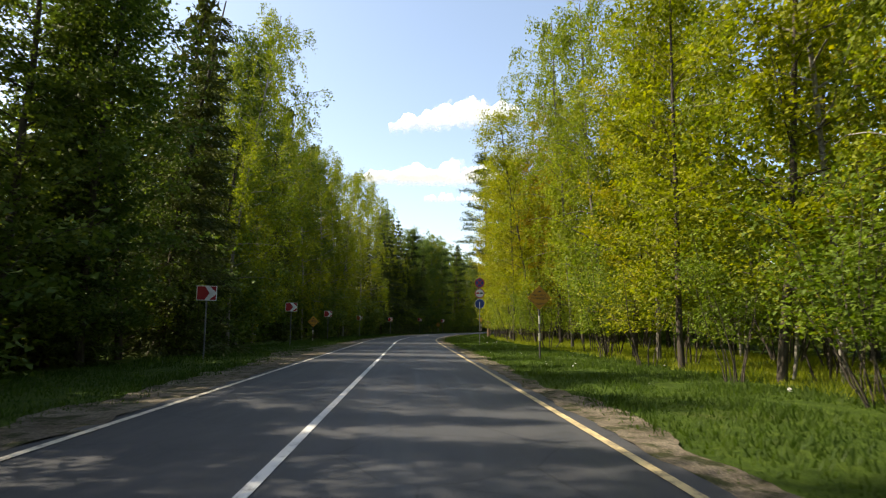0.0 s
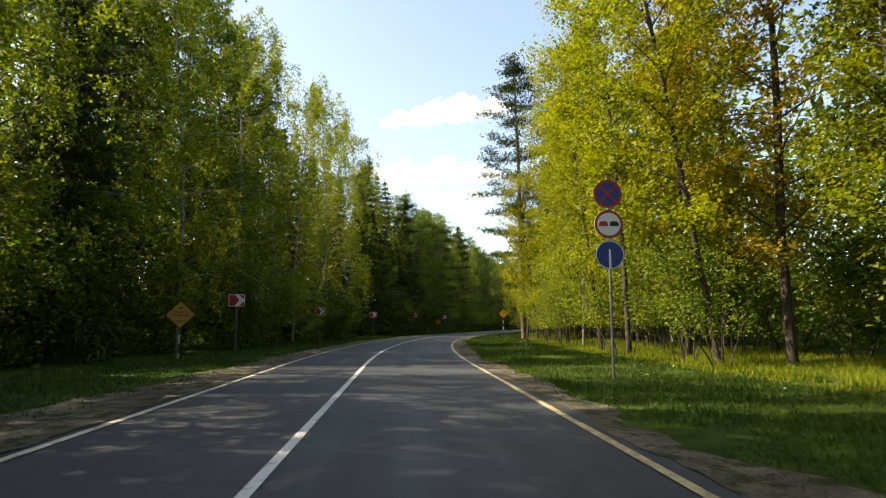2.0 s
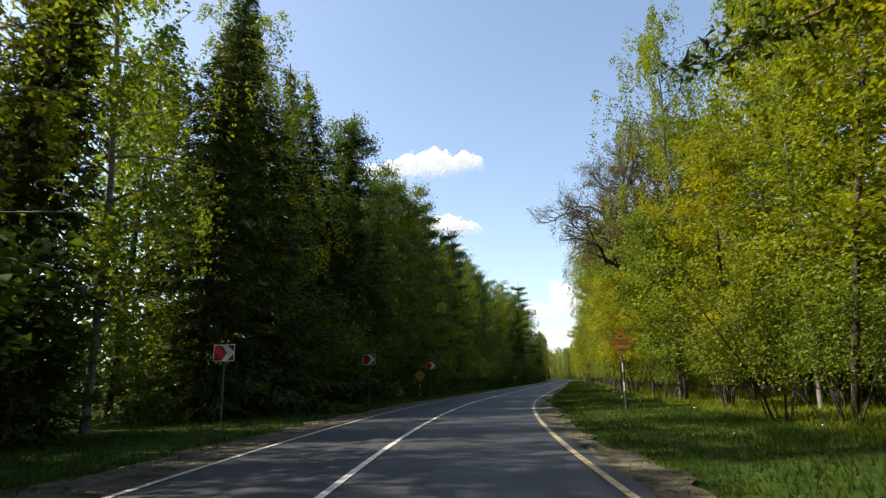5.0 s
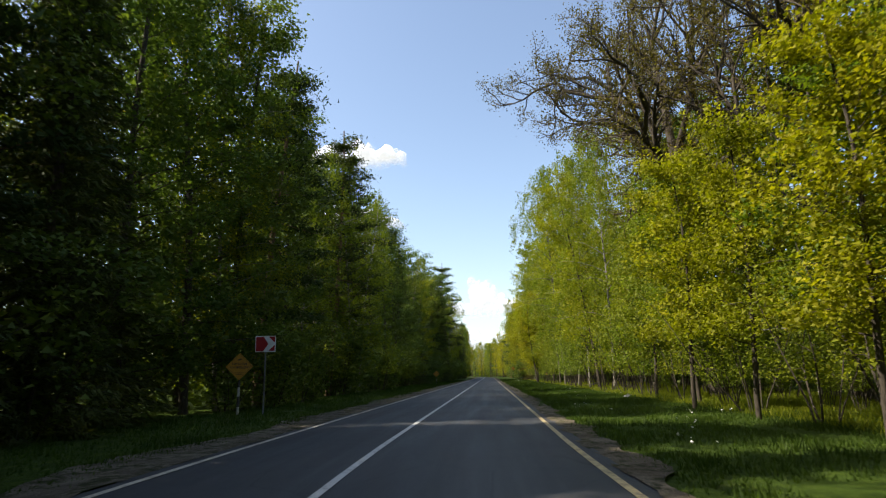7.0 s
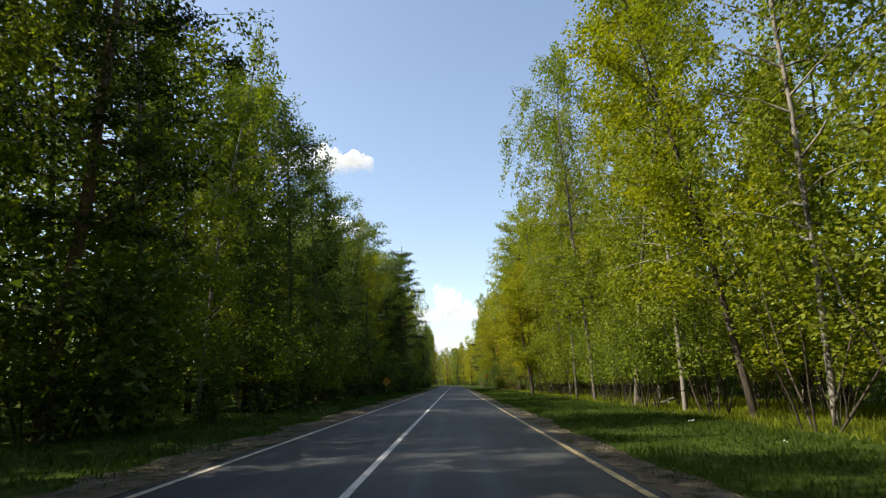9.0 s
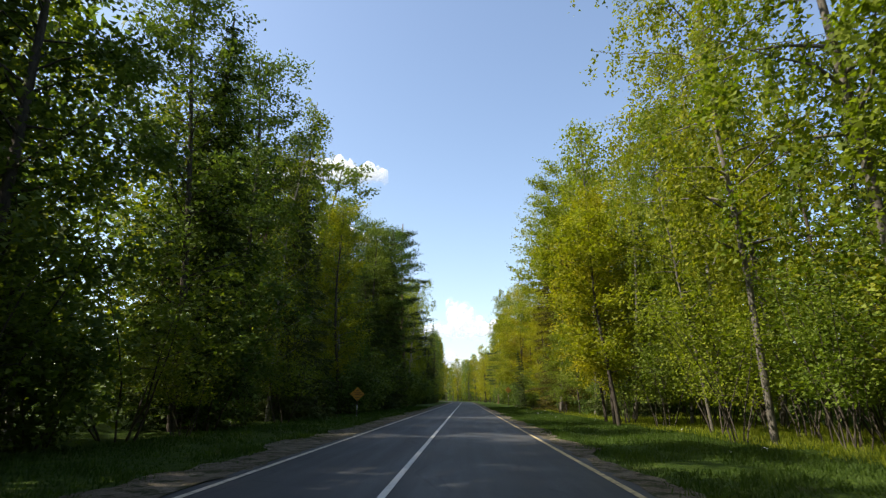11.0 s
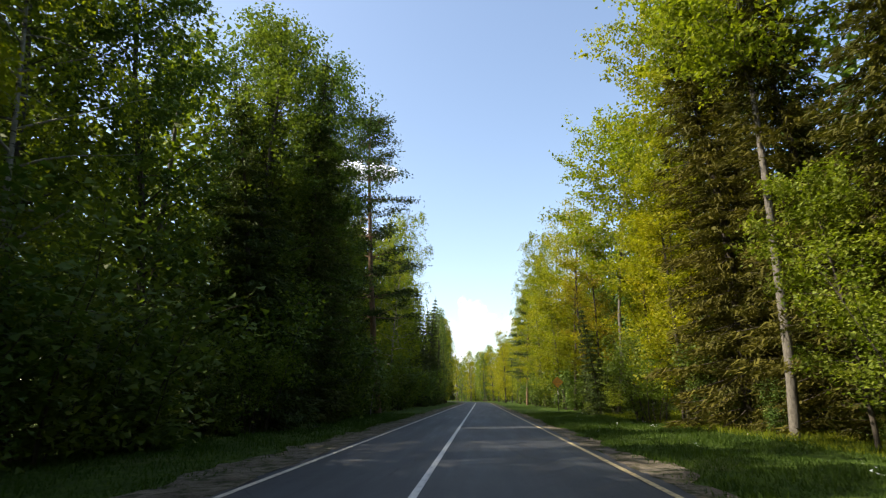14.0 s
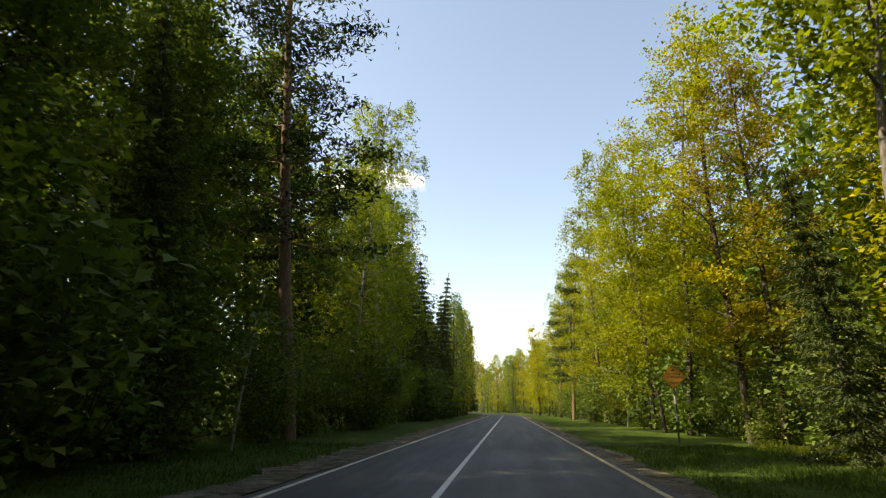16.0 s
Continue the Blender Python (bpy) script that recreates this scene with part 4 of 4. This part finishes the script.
# shade under the right-hand trees is put into this darker leaf colour
undergrowth("undergrowth", 1, 19, 44, 6.5, 110000, LEAF_ALDER_SHADE, "shaded green undergrowth between the forest trees")

# ---------------------------------------------------------------- road signs
def disc(bm, radius, thickness, z, y, sides=28):
    r = bmesh.ops.create_cone(bm, cap_ends=True, segments=sides, radius1=radius, radius2=radius, depth=thickness)
    bmesh.ops.rotate(bm, verts=r["verts"], matrix=Matrix.Rotation(radians(90), 3, "X"))
    bmesh.ops.translate(bm, verts=r["verts"], vec=(0, y, z))


def ring(bm, outer, inner, y, z, thick=0.006, sides=28):
    vs = []
    for k in range(sides):
        a = 2 * math.pi * k / sides
        c, s = math.cos(a), math.sin(a)
        vs.append([bm.verts.new((c * r, yy, z + s * r)) for r, yy in ((outer, y), (inner, y), (inner, y - thick), (outer, y - thick))])
    for k in range(sides):
        a, b = vs[k], vs[(k + 1) % sides]
        for i in range(4):
            bm.faces.new((a[i], a[(i + 1) % 4], b[(i + 1) % 4], b[i]))


def box(bm, size, centre, turn=0.0):
    r = bmesh.ops.create_cube(bm, size=1.0)
    bmesh.ops.scale(bm, verts=r["verts"], vec=size)
    if turn:
        bmesh.ops.rotate(bm, verts=r["verts"], matrix=Matrix.Rotation(radians(turn), 3, "Y"))
    bmesh.ops.translate(bm, verts=r["verts"], vec=centre)


def flat(bm, outline, y, thick):
    """A plate with the given outline in x and z, from y towards the viewer."""
    a = [bm.verts.new((x, y, z)) for x, z in outline]
    b = [bm.verts.new((x, y - thick, z)) for x, z in outline]
    bm.faces.new(a)
    bm.faces.new(list(reversed(b)))
    for i in range(len(a)):
        j = (i + 1) % len(a)
        bm.faces.new((a[i], b[i], b[j], a[j]))
    bmesh.ops.recalc_face_normals(bm, faces=bm.faces[:])


def pole(height, radius=0.03):
    bm = bmesh.new()
    bmesh.ops.create_cone(bm, cap_ends=True, segments=10, radius1=radius, radius2=radius, depth=height + 0.7,
                          matrix=Matrix.Translation((0, 0.035, height / 2 - 0.35)))
    return bm


def chevron_sign():
    root = tagged(new("chevron_sign"), "red and white bend chevron sign on a steel post", "road sign", "chevron signs along the bend")
    part("post", pole(2.75), STEEL, root, "grey galvanised post")
    w, h, z = 0.38, 0.285, 2.45
    bm = bmesh.new()
    flat(bm, [(-w, z - h), (w, z - h), (w, z + h), (-w, z + h)], 0.0, 0.012)
    plate = part("plate", bm, SIGN_WHITE, root)
    e = 0.028
    for name, pts in (("red_field", [(-w + e, z - h + e), (-0.07, z - h + e), (0.11, z), (-0.07, z + h - e), (-w + e, z + h - e)]),
                      ("red_corner", [(0.11, z - h + e), (w - e, z - h + e), (w - e, z - 0.04)]),
                      ("red_corner", [(0.11, z + h - e), (w - e, z + 0.04), (w - e, z + h - e)])):
        bm = bmesh.new()
        flat(bm, pts, -0.012, 0.003)
        part(name, bm, SIGN_RED, plate)
    for zz in (z - 0.15, z + 0.15):
        bm = bmesh.new()
        box(bm, (0.10, 0.075, 0.03), (0, 0.037, zz))
        part("clamp", bm, STEEL, root)
    return root


def lettering(text, width, height, z, y, parent):
    """Raised lettering in the built-in font, fitted to a width and height, its foot at z."""
    font = bpy.data.curves.new("lettering", "FONT")
    font.body, font.align_x, font.extrude = text, "CENTER", 0.001
    font.offset = 0.022
    holder = bpy.data.objects.new("lettering", font)
    me = bpy.data.meshes.new_from_object(holder)
    bpy.data.objects.remove(holder)
    xs = [v.co.x for v in me.vertices]
    ys = [v.co.y for v in me.vertices]
    sx, sy = width / (max(xs) - min(xs)), height / (max(ys) - min(ys))
    mid, foot = (max(xs) + min(xs)) / 2, min(ys)
    for v in me.vertices:
        v.co = Vector(((v.co.x - mid) * sx, y - v.co.z, z + (v.co.y - foot) * sy))
    me.materials.clear()
    me.materials.append(SIGN_BLACK)
    ob = new("lettering", me)
    ob.parent = parent
    return ob


def diamond_sign(colour, label, half=0.49, z=2.05, words=None):
    root = tagged(new("diamond_sign"), label, "road sign")
    part("post", pole(z - half + 0.5, 0.04), POST_DARK, root, "dark painted post")
    for drop in (0.41, 1.10):
        bm = bmesh.new()
        bmesh.ops.create_cone(bm, cap_ends=True, segments=10, radius1=0.044, radius2=0.044, depth=0.32,
                              matrix=Matrix.Translation((0, 0.035, z - half - drop)))
        part("reflective_band", bm, BAND_WORN, root, "worn pale reflective band")
    bm = bmesh.new()
    flat(bm, [(0, z - half), (half, z), (0, z + half), (-half, z)], 0.0, 0.022)
    plate = part("plate", bm, colour, root)
    for k in range(4):
        a, c = [((0, 1), (1, 0), (0, -1), (-1, 0))[(k + i) % 4] for i in (0, 1)]
        e, f = half - 0.045, half - 0.055
        bm = bmesh.new()
        flat(bm, [(a[0] * e, z + a[1] * e), (c[0] * e, z + c[1] * e), (c[0] * f, z + c[1] * f), (a[0] * f, z + a[1] * f)], -0.022, 0.002)
        part("border_line", bm, SIGN_BLACK, plate)
    bm = bmesh.new()
    k = half / 0.49
    flat(bm, [(x * k, z + y * k) for x, y in ((-0.085, 0.225), (-0.03, 0.215), (0.055, 0.235), (0.085, 0.265), (0.05, 0.285), (-0.02, 0.275), (-0.07, 0.25))], -0.022, 0.003)
    part("pictogram", bm, SIGN_BLACK, plate)
    if words:
        for text, up, wide in ((words[0], 0.04, 0.53), (words[1], -0.085, 0.70)):
            lettering(text, wide * k, 0.095 * k, z + up * k, -0.0225, plate)
    bars = ((-0.225, 0.34, 0.022), (-0.275, 0.22, 0.018)) if words else ((0.08, 0.42, 0.05), (-0.02, 0.62, 0.05), (-0.14, 0.30, 0.022))
    for zz, length, tall in bars:
        bm = bmesh.new()
        box(bm, (length * k, 0.004, tall * k), (0, -0.0235, z + zz * k))
        part("text_bar", bm, SIGN_BLACK, plate)
    return root


def triple_sign():
    root = tagged(new("round_signs"), "three round traffic signs one above another on a steel post", "road sign")
    part("post", pole(4.85), STEEL, root, "grey galvanised post")
    top = 4.42
    for k in range(3):
        z = top - 0.75 * k
        bm = bmesh.new()
        disc(bm, 0.35, 0.02, z, -0.01)
        plate = part(("no_stopping_plate", "no_overtaking_plate", "blue_plate")[k], bm, (SIGN_BLUE, SIGN_WHITE, SIGN_BLUE)[k], root)
        bm = bmesh.new()
        if k < 2:
            ring(bm, 0.345, 0.285, -0.020, z)
            part("rim", bm, SIGN_RED, plate, "red rim")
        else:
            ring(bm, 0.345, 0.325, -0.020, z)
            part("rim", bm, SIGN_WHITE, plate, "thin white rim")
        if k == 0:
            for turn in (45, -45):
                bm = bmesh.new()
                box(bm, (0.60, 0.004 + 0.001 * (turn > 0), 0.055), (0, -0.023, z), turn)
                part("cross_bar", bm, SIGN_RED, plate)
        elif k == 1:
            for x, mat in ((-0.13, SIGN_RED), (0.13, SIGN_BLACK)):
                bm = bmesh.new()
                flat(bm, [(x - 0.11, z - 0.05), (x + 0.11, z - 0.05), (x + 0.11, z + 0.01), (x + 0.07, z + 0.07), (x - 0.07, z + 0.07), (x - 0.11, z + 0.01)], -0.020, 0.004)
                part("car_symbol", bm, mat, plate)
        else:
            bm = bmesh.new()
            box(bm, (0.05, 0.004, 0.46), (0.0, -0.022, z - 0.10))
            part("stripe", bm, SIGN_WHITE, plate, "white upright stripe")
    return root


def set_sign(sign, s, lat, z, turn=0.0):
    """Stands a sign beside the road, facing the traffic; z lifts its foot, turn swings it."""
    p, h = beside(s, lat, z), road_line(s)[1]
    sign.matrix_basis = pose(p.x, p.y, p.z, 0, 0, math.degrees(h) + turn)


chevron = chevron_sign()
CHEVRONS = [(23.4, -6.7, 0.04, 3), (39.7, -6.7, 0.04, 3), (57.2, -7.0, -0.03, 2), (74.7, -7.2, -0.16, -1), (92.5, -7.2, -0.10, -1), (106.6, -6.05, 0.08, -2), (122.3, -6.05, 0.03, -2)]
for k, (s, lat, up, turn) in enumerate(CHEVRONS):
    set_sign(chevron if k == 0 else copy_thing(chevron, pose(0, 0, 0)), s, lat, up, turn)

orange = "orange diamond-shaped warning sign with black words on a banded post"
for s, lat, up, turn in ((24.1, 6.45, 0.41, -4), (95.95, 6.72, 0.41, -3), (247.6, 7.7, 0.48, -4), (122.6, -7.1, -0.35, 10), (51.4, -7.2, -0.41, 22), (195.9, -6.4, -0.56, 8)):
    set_sign(diamond_sign(SIGN_ORANGE, orange, words=("ПРОХОД", "ЗАПРЕЩЕН")), s, lat, up, turn)
set_sign(diamond_sign(SIGN_YELLOW, "yellow diamond-shaped sign turned sideways to the road", 0.45, 1.6), 45.1, -10.4, -0.28, -40)
set_sign(triple_sign(), 42.55, 6.13, 0.0, -4)


# ---------------------------------------------------------------- clouds
def cloud(azimuth, elevation, wide, tall, slant, number, thin=0.0, distance=4200.0):
    """A cumulus with a flat foot and a lumpy top; its body swells towards the middle. Angles in degrees, seen from the road."""
    w, h = distance * math.tan(radians(wide)), distance * math.tan(radians(tall))
    nx, nz = 90, 40
    own = random.Random(number)
    puffs = [(-0.66 + 1.32 * (k + own.uniform(-0.3, 0.3)) / 8, own.uniform(0.24, 0.40), own.uniform(0.45, 0.95) * (1.0 - 0.5 * abs(k / 4 - 1.0))) for k in range(9)]
    verts, body = [], []
    for j in range(nz + 1):
        for i in range(nx + 1):
            u, v = 2.0 * i / nx - 1.0, j / nz
            d = -1.0
            for pu, pr, ph in puffs:
                d = max(d, 0.85 - 0.85 * math.sqrt(((u - pu) / pr) ** 2 + ((v - 0.16) / ph) ** 2 * (1.0 if v > 0.16 else 30.0)))
            d = min(d, 0.6) + 0.34 * noise.fractal(Vector((u * w / h * 1.9, v * 2.6, number * 3.1)), 1.0, 2.1, 5) - thin
            if i in (0, nx) or j in (0, nz):
                d = -0.6
            body.append(min(1.0, max(-0.6, d)))
            swell = max(0.0, d) ** 0.7
            verts.append((u * w / 2, -swell * h * 0.75, (v - 0.45) * h + u * w / 2 * math.tan(radians(slant))))
    count = len(verts)
    verts += [(x, -0.4 * y + 2.0, z) for x, y, z in verts]
    faces = []
    for k, flip in ((0, False), (count, True)):
        for j in range(nz):
            for i in range(nx):
                a = k + j * (nx + 1) + i
                quad = (a, a + 1, a + nx + 2, a + nx + 1)
                faces.append(tuple(reversed(quad)) if flip else quad)
    ob = mesh_object("cloud", verts, faces, CLOUD, smooth=True)
    layer = ob.data.attributes.new("body", "FLOAT", "POINT")
    layer.data.foreach_set("value", body + [-0.6] * count)
    tagged(ob, "small white cumulus cloud in a blue sky", "cloud", "clouds", "structure")
    a, e = radians(azimuth), radians(elevation)
    ob.matrix_world = pose(distance * math.sin(a) * math.cos(e), distance * math.cos(a) * math.cos(e), distance * math.sin(e), -elevation, 0, -azimuth)
    return ob


cloud(1.4, 20.1, 13.0, 4.0, 7.0, 3)
cloud(-0.8, 14.6, 16.0, 3.2, 0.0, 4)
cloud(2.0, 12.6, 9.0, 1.8, 0.0, 5, 0.25)
cloud(14.8, 7.0, 10.0, 5.0, 0.0, 6, 0.26)
cloud(13.0, 3.6, 18.0, 5.0, 0.0, 8, 0.22)


# ---------------------------------------------------------------- grass and flowers
def grass(name, side, s0, s1, lat0, lat1, count, tall, label, material=None, power=0.8):
    s = rng.uniform(s0, s1, count)
    lat = side * (lat0 + (lat1 - lat0) * rng.uniform(0, 1, count) ** power)
    clump = np.array([noise.noise(Vector((a * 0.55, b * 0.8, 3.0))) for a, b in zip(s, lat)])
    keep = clump > -0.45
    s, lat, clump = s[keep], lat[keep], clump[keep]
    profile = verge_profile(side)
    foot = np.array([tuple(beside(a, b, profile(a, b) - 0.01)) for a, b in zip(s, lat)])
    n = len(s)
    high = tall * (0.55 + 0.9 * np.clip(clump + 0.2, 0, 1)) * rng.uniform(0.5, 1.3, n)
    a = rng.uniform(0, 2 * math.pi, n)
    lean = rng.normal(size=(n, 2)) * 0.35 * high[:, None]
    w = 0.015
    side_v = np.stack([np.cos(a) * w, np.sin(a) * w, np.zeros(n)], 1)
    tip = foot + np.concatenate([lean, high[:, None]], 1)
    verts = np.stack([foot - side_v, foot + side_v, tip], 1).reshape(-1, 3)
    return tagged(new(name, leaf_mesh(name, verts, material or GRASS)), label, "grass", kind="stuff")


grass("roadside_grass", 1, -4, 245, 4.2, 11.0, 230000, 0.15, "green spring grass on the roadside verge")
# taller, brighter strip, its sunlight painted into the grass colour
grass("tall_grass", 1, 5, 245, 9.2, 17.5, 190000, 0.26, "tall grass at the forest edge, coloured brighter to look sunlit", GRASS_SUNLIT, 1.0)
grass("short_grass", 1, 0, 235, 3.75, 5.0, 26000, 0.09, "thin short grass growing over the sandy shoulder", None, 0.6)
grass("short_grass", -1, 8, 235, 3.1, 4.6, 26000, 0.09, "thin short grass growing over the sandy shoulder", None, 0.6)
grass("roadside_grass", -1, 4, 245, 3.6, 8.5, 80000, 0.15, "shaded green grass on the roadside verge")


def flowers(name, side, s0, s1, lat0, lat1, count, label):
    """Small white flower heads scattered in clumps over the verge."""
    s = rng.uniform(s0, s1, count)
    lat = side * rng.uniform(lat0, lat1, count)
    keep = np.array([noise.noise(Vector((a * 0.3, b * 0.5, 8.0))) for a, b in zip(s, lat)]) > 0.18
    s, lat = np.repeat(s[keep], 3), np.repeat(lat[keep], 3)
    profile = verge_profile(side)
    c = np.array([tuple(beside(a, b, profile(a, b) + 0.17)) for a, b in zip(s, lat)]) + rng.normal(size=(len(s), 3)) * 0.03
    return tagged(new(name, leaf_mesh(name, leaves_at(rng, c, 0.04, 0.04, 1.5), PETAL)), label, "flowers", kind="stuff")


flowers("verge_flowers", 1, -2, 240, 4.9, 9.0, 700, "small white flowers in the roadside grass")


def fallen_log():
    root = tagged(new("fallen_log"), "pale fallen birch log lying in the grass", "log")
    wood = Wood()
    wood.tube(curve_pts(rng, Vector((-1.3, 0, 0.1)), Vector((1, 0.1, 0.02)), 2.6, 5, 0.0, 0.04), [0.09, 0.085, 0.08, 0.075, 0.07, 0.06], 8)
    mesh_object("stem", wood.v, wood.f, BARK_BIRCH, root, smooth=True)
    stub = Wood()
    stub.tube(curve_pts(rng, Vector((0.2, 0, 0.12)), Vector((0.3, 0.4, 0.5)), 0.4, 3), [0.03, 0.026, 0.02, 0.012], 5)
    mesh_object("branch_stub", stub.v, stub.f, BARK_BIRCH, root, smooth=True)
    return root


def dead_sapling(height, lean):
    """A thin bare stem with a few stubs."""
    root = tagged(new("dead_sapling"), "thin pale bare dead sapling at the dark forest edge", "dead tree")
    wood = Wood()
    stem = curve_pts(rng, Vector((0, 0, -0.1)), Vector((lean, 0, 1.0)), height, 7, 0.0, 0.03)
    wood.tube(stem, [0.045, 0.042, 0.038, 0.033, 0.027, 0.02, 0.014, 0.006], 6)
    mesh_object("trunk", wood.v, wood.f, BARK_BIRCH, root, smooth=True)
    for k in range(5):
        twig = Wood()
        a = k * 2.4
        twig.tube(curve_pts(rng, at_height(stem, 0.4 + 0.11 * k), Vector((math.cos(a), math.sin(a), 0.5)), 0.55 - 0.07 * k, 3), [0.010, 0.008, 0.006, 0.003], 4)
        mesh_object("branch", twig.v, twig.f, BARK_BIRCH, root, smooth=True)
    return root


for s, lat, height, lean in ((240.9, -7.5, 6.0, 0.05), (13.8, 10.2, 4.6, 0.1)):
    where = beside(s, lat, -0.04)
    dead_sapling(height, lean).matrix_basis = pose(where.x, where.y, where.z)


def red_tag():
    """A scrap of red plastic tied to a thin stake."""
    root = tagged(new("marker_stake"), "thin wooden stake with a faded red tag among bushes", "marker stake")
    wood = Wood()
    wood.tube(curve_pts(rng, Vector((0, 0, -0.2)), Vector((0.03, 0, 1.0)), 1.55, 4, 0.0, 0.02), [0.018, 0.017, 0.016, 0.015, 0.012], 6)
    mesh_object("stake", wood.v, wood.f, BARK_GREY, root, smooth=True)
    bm = bmesh.new()
    bmesh.ops.create_grid(bm, x_segments=6, y_segments=8, size=0.5)
    for v in bm.verts:
        u, w = v.co.x, v.co.y
        v.co = Vector((0.05 + u * 0.16, -0.03 + 0.035 * math.sin(w * 7.0 + u * 3.0), 1.14 + w * 0.24))
    bmesh.ops.solidify(bm, geom=bm.faces[:], thickness=0.003)
    part("tag", bm, TAG_RED, root, "faded red plastic tag")
    return root


where = beside(192.9, 10.4, -0.02)
red_tag().matrix_basis = pose(where.x, where.y, where.z, 0, 0, -20)

log = fallen_log()
where = beside(157.0, 11.2, -0.02)
log.matrix_basis = pose(where.x, where.y, where.z, 0, 0, 15)

bm = bmesh.new()
bmesh.ops.create_grid(bm, x_segments=6, y_segments=5, size=0.5)
for v in bm.verts:
    v.co.z = 0.10 * noise.noise(v.co * 3.0 + Vector((4, 0, 0))) + 0.08
    v.co.x *= 0.34
    v.co.y *= 0.22
bmesh.ops.solidify(bm, geom=bm.faces[:], thickness=0.004)
me = bpy.data.meshes.new("litter")
bm.to_mesh(me)
bm.free()
me.materials.append(LITTER)
litter = tagged(new("litter", me), "crumpled white sheet of litter lying in the grass", "litter")
where = beside(131.5, 8.6, 0.03)
litter.matrix_basis = pose(where.x, where.y, where.z, 12, -18, 30)
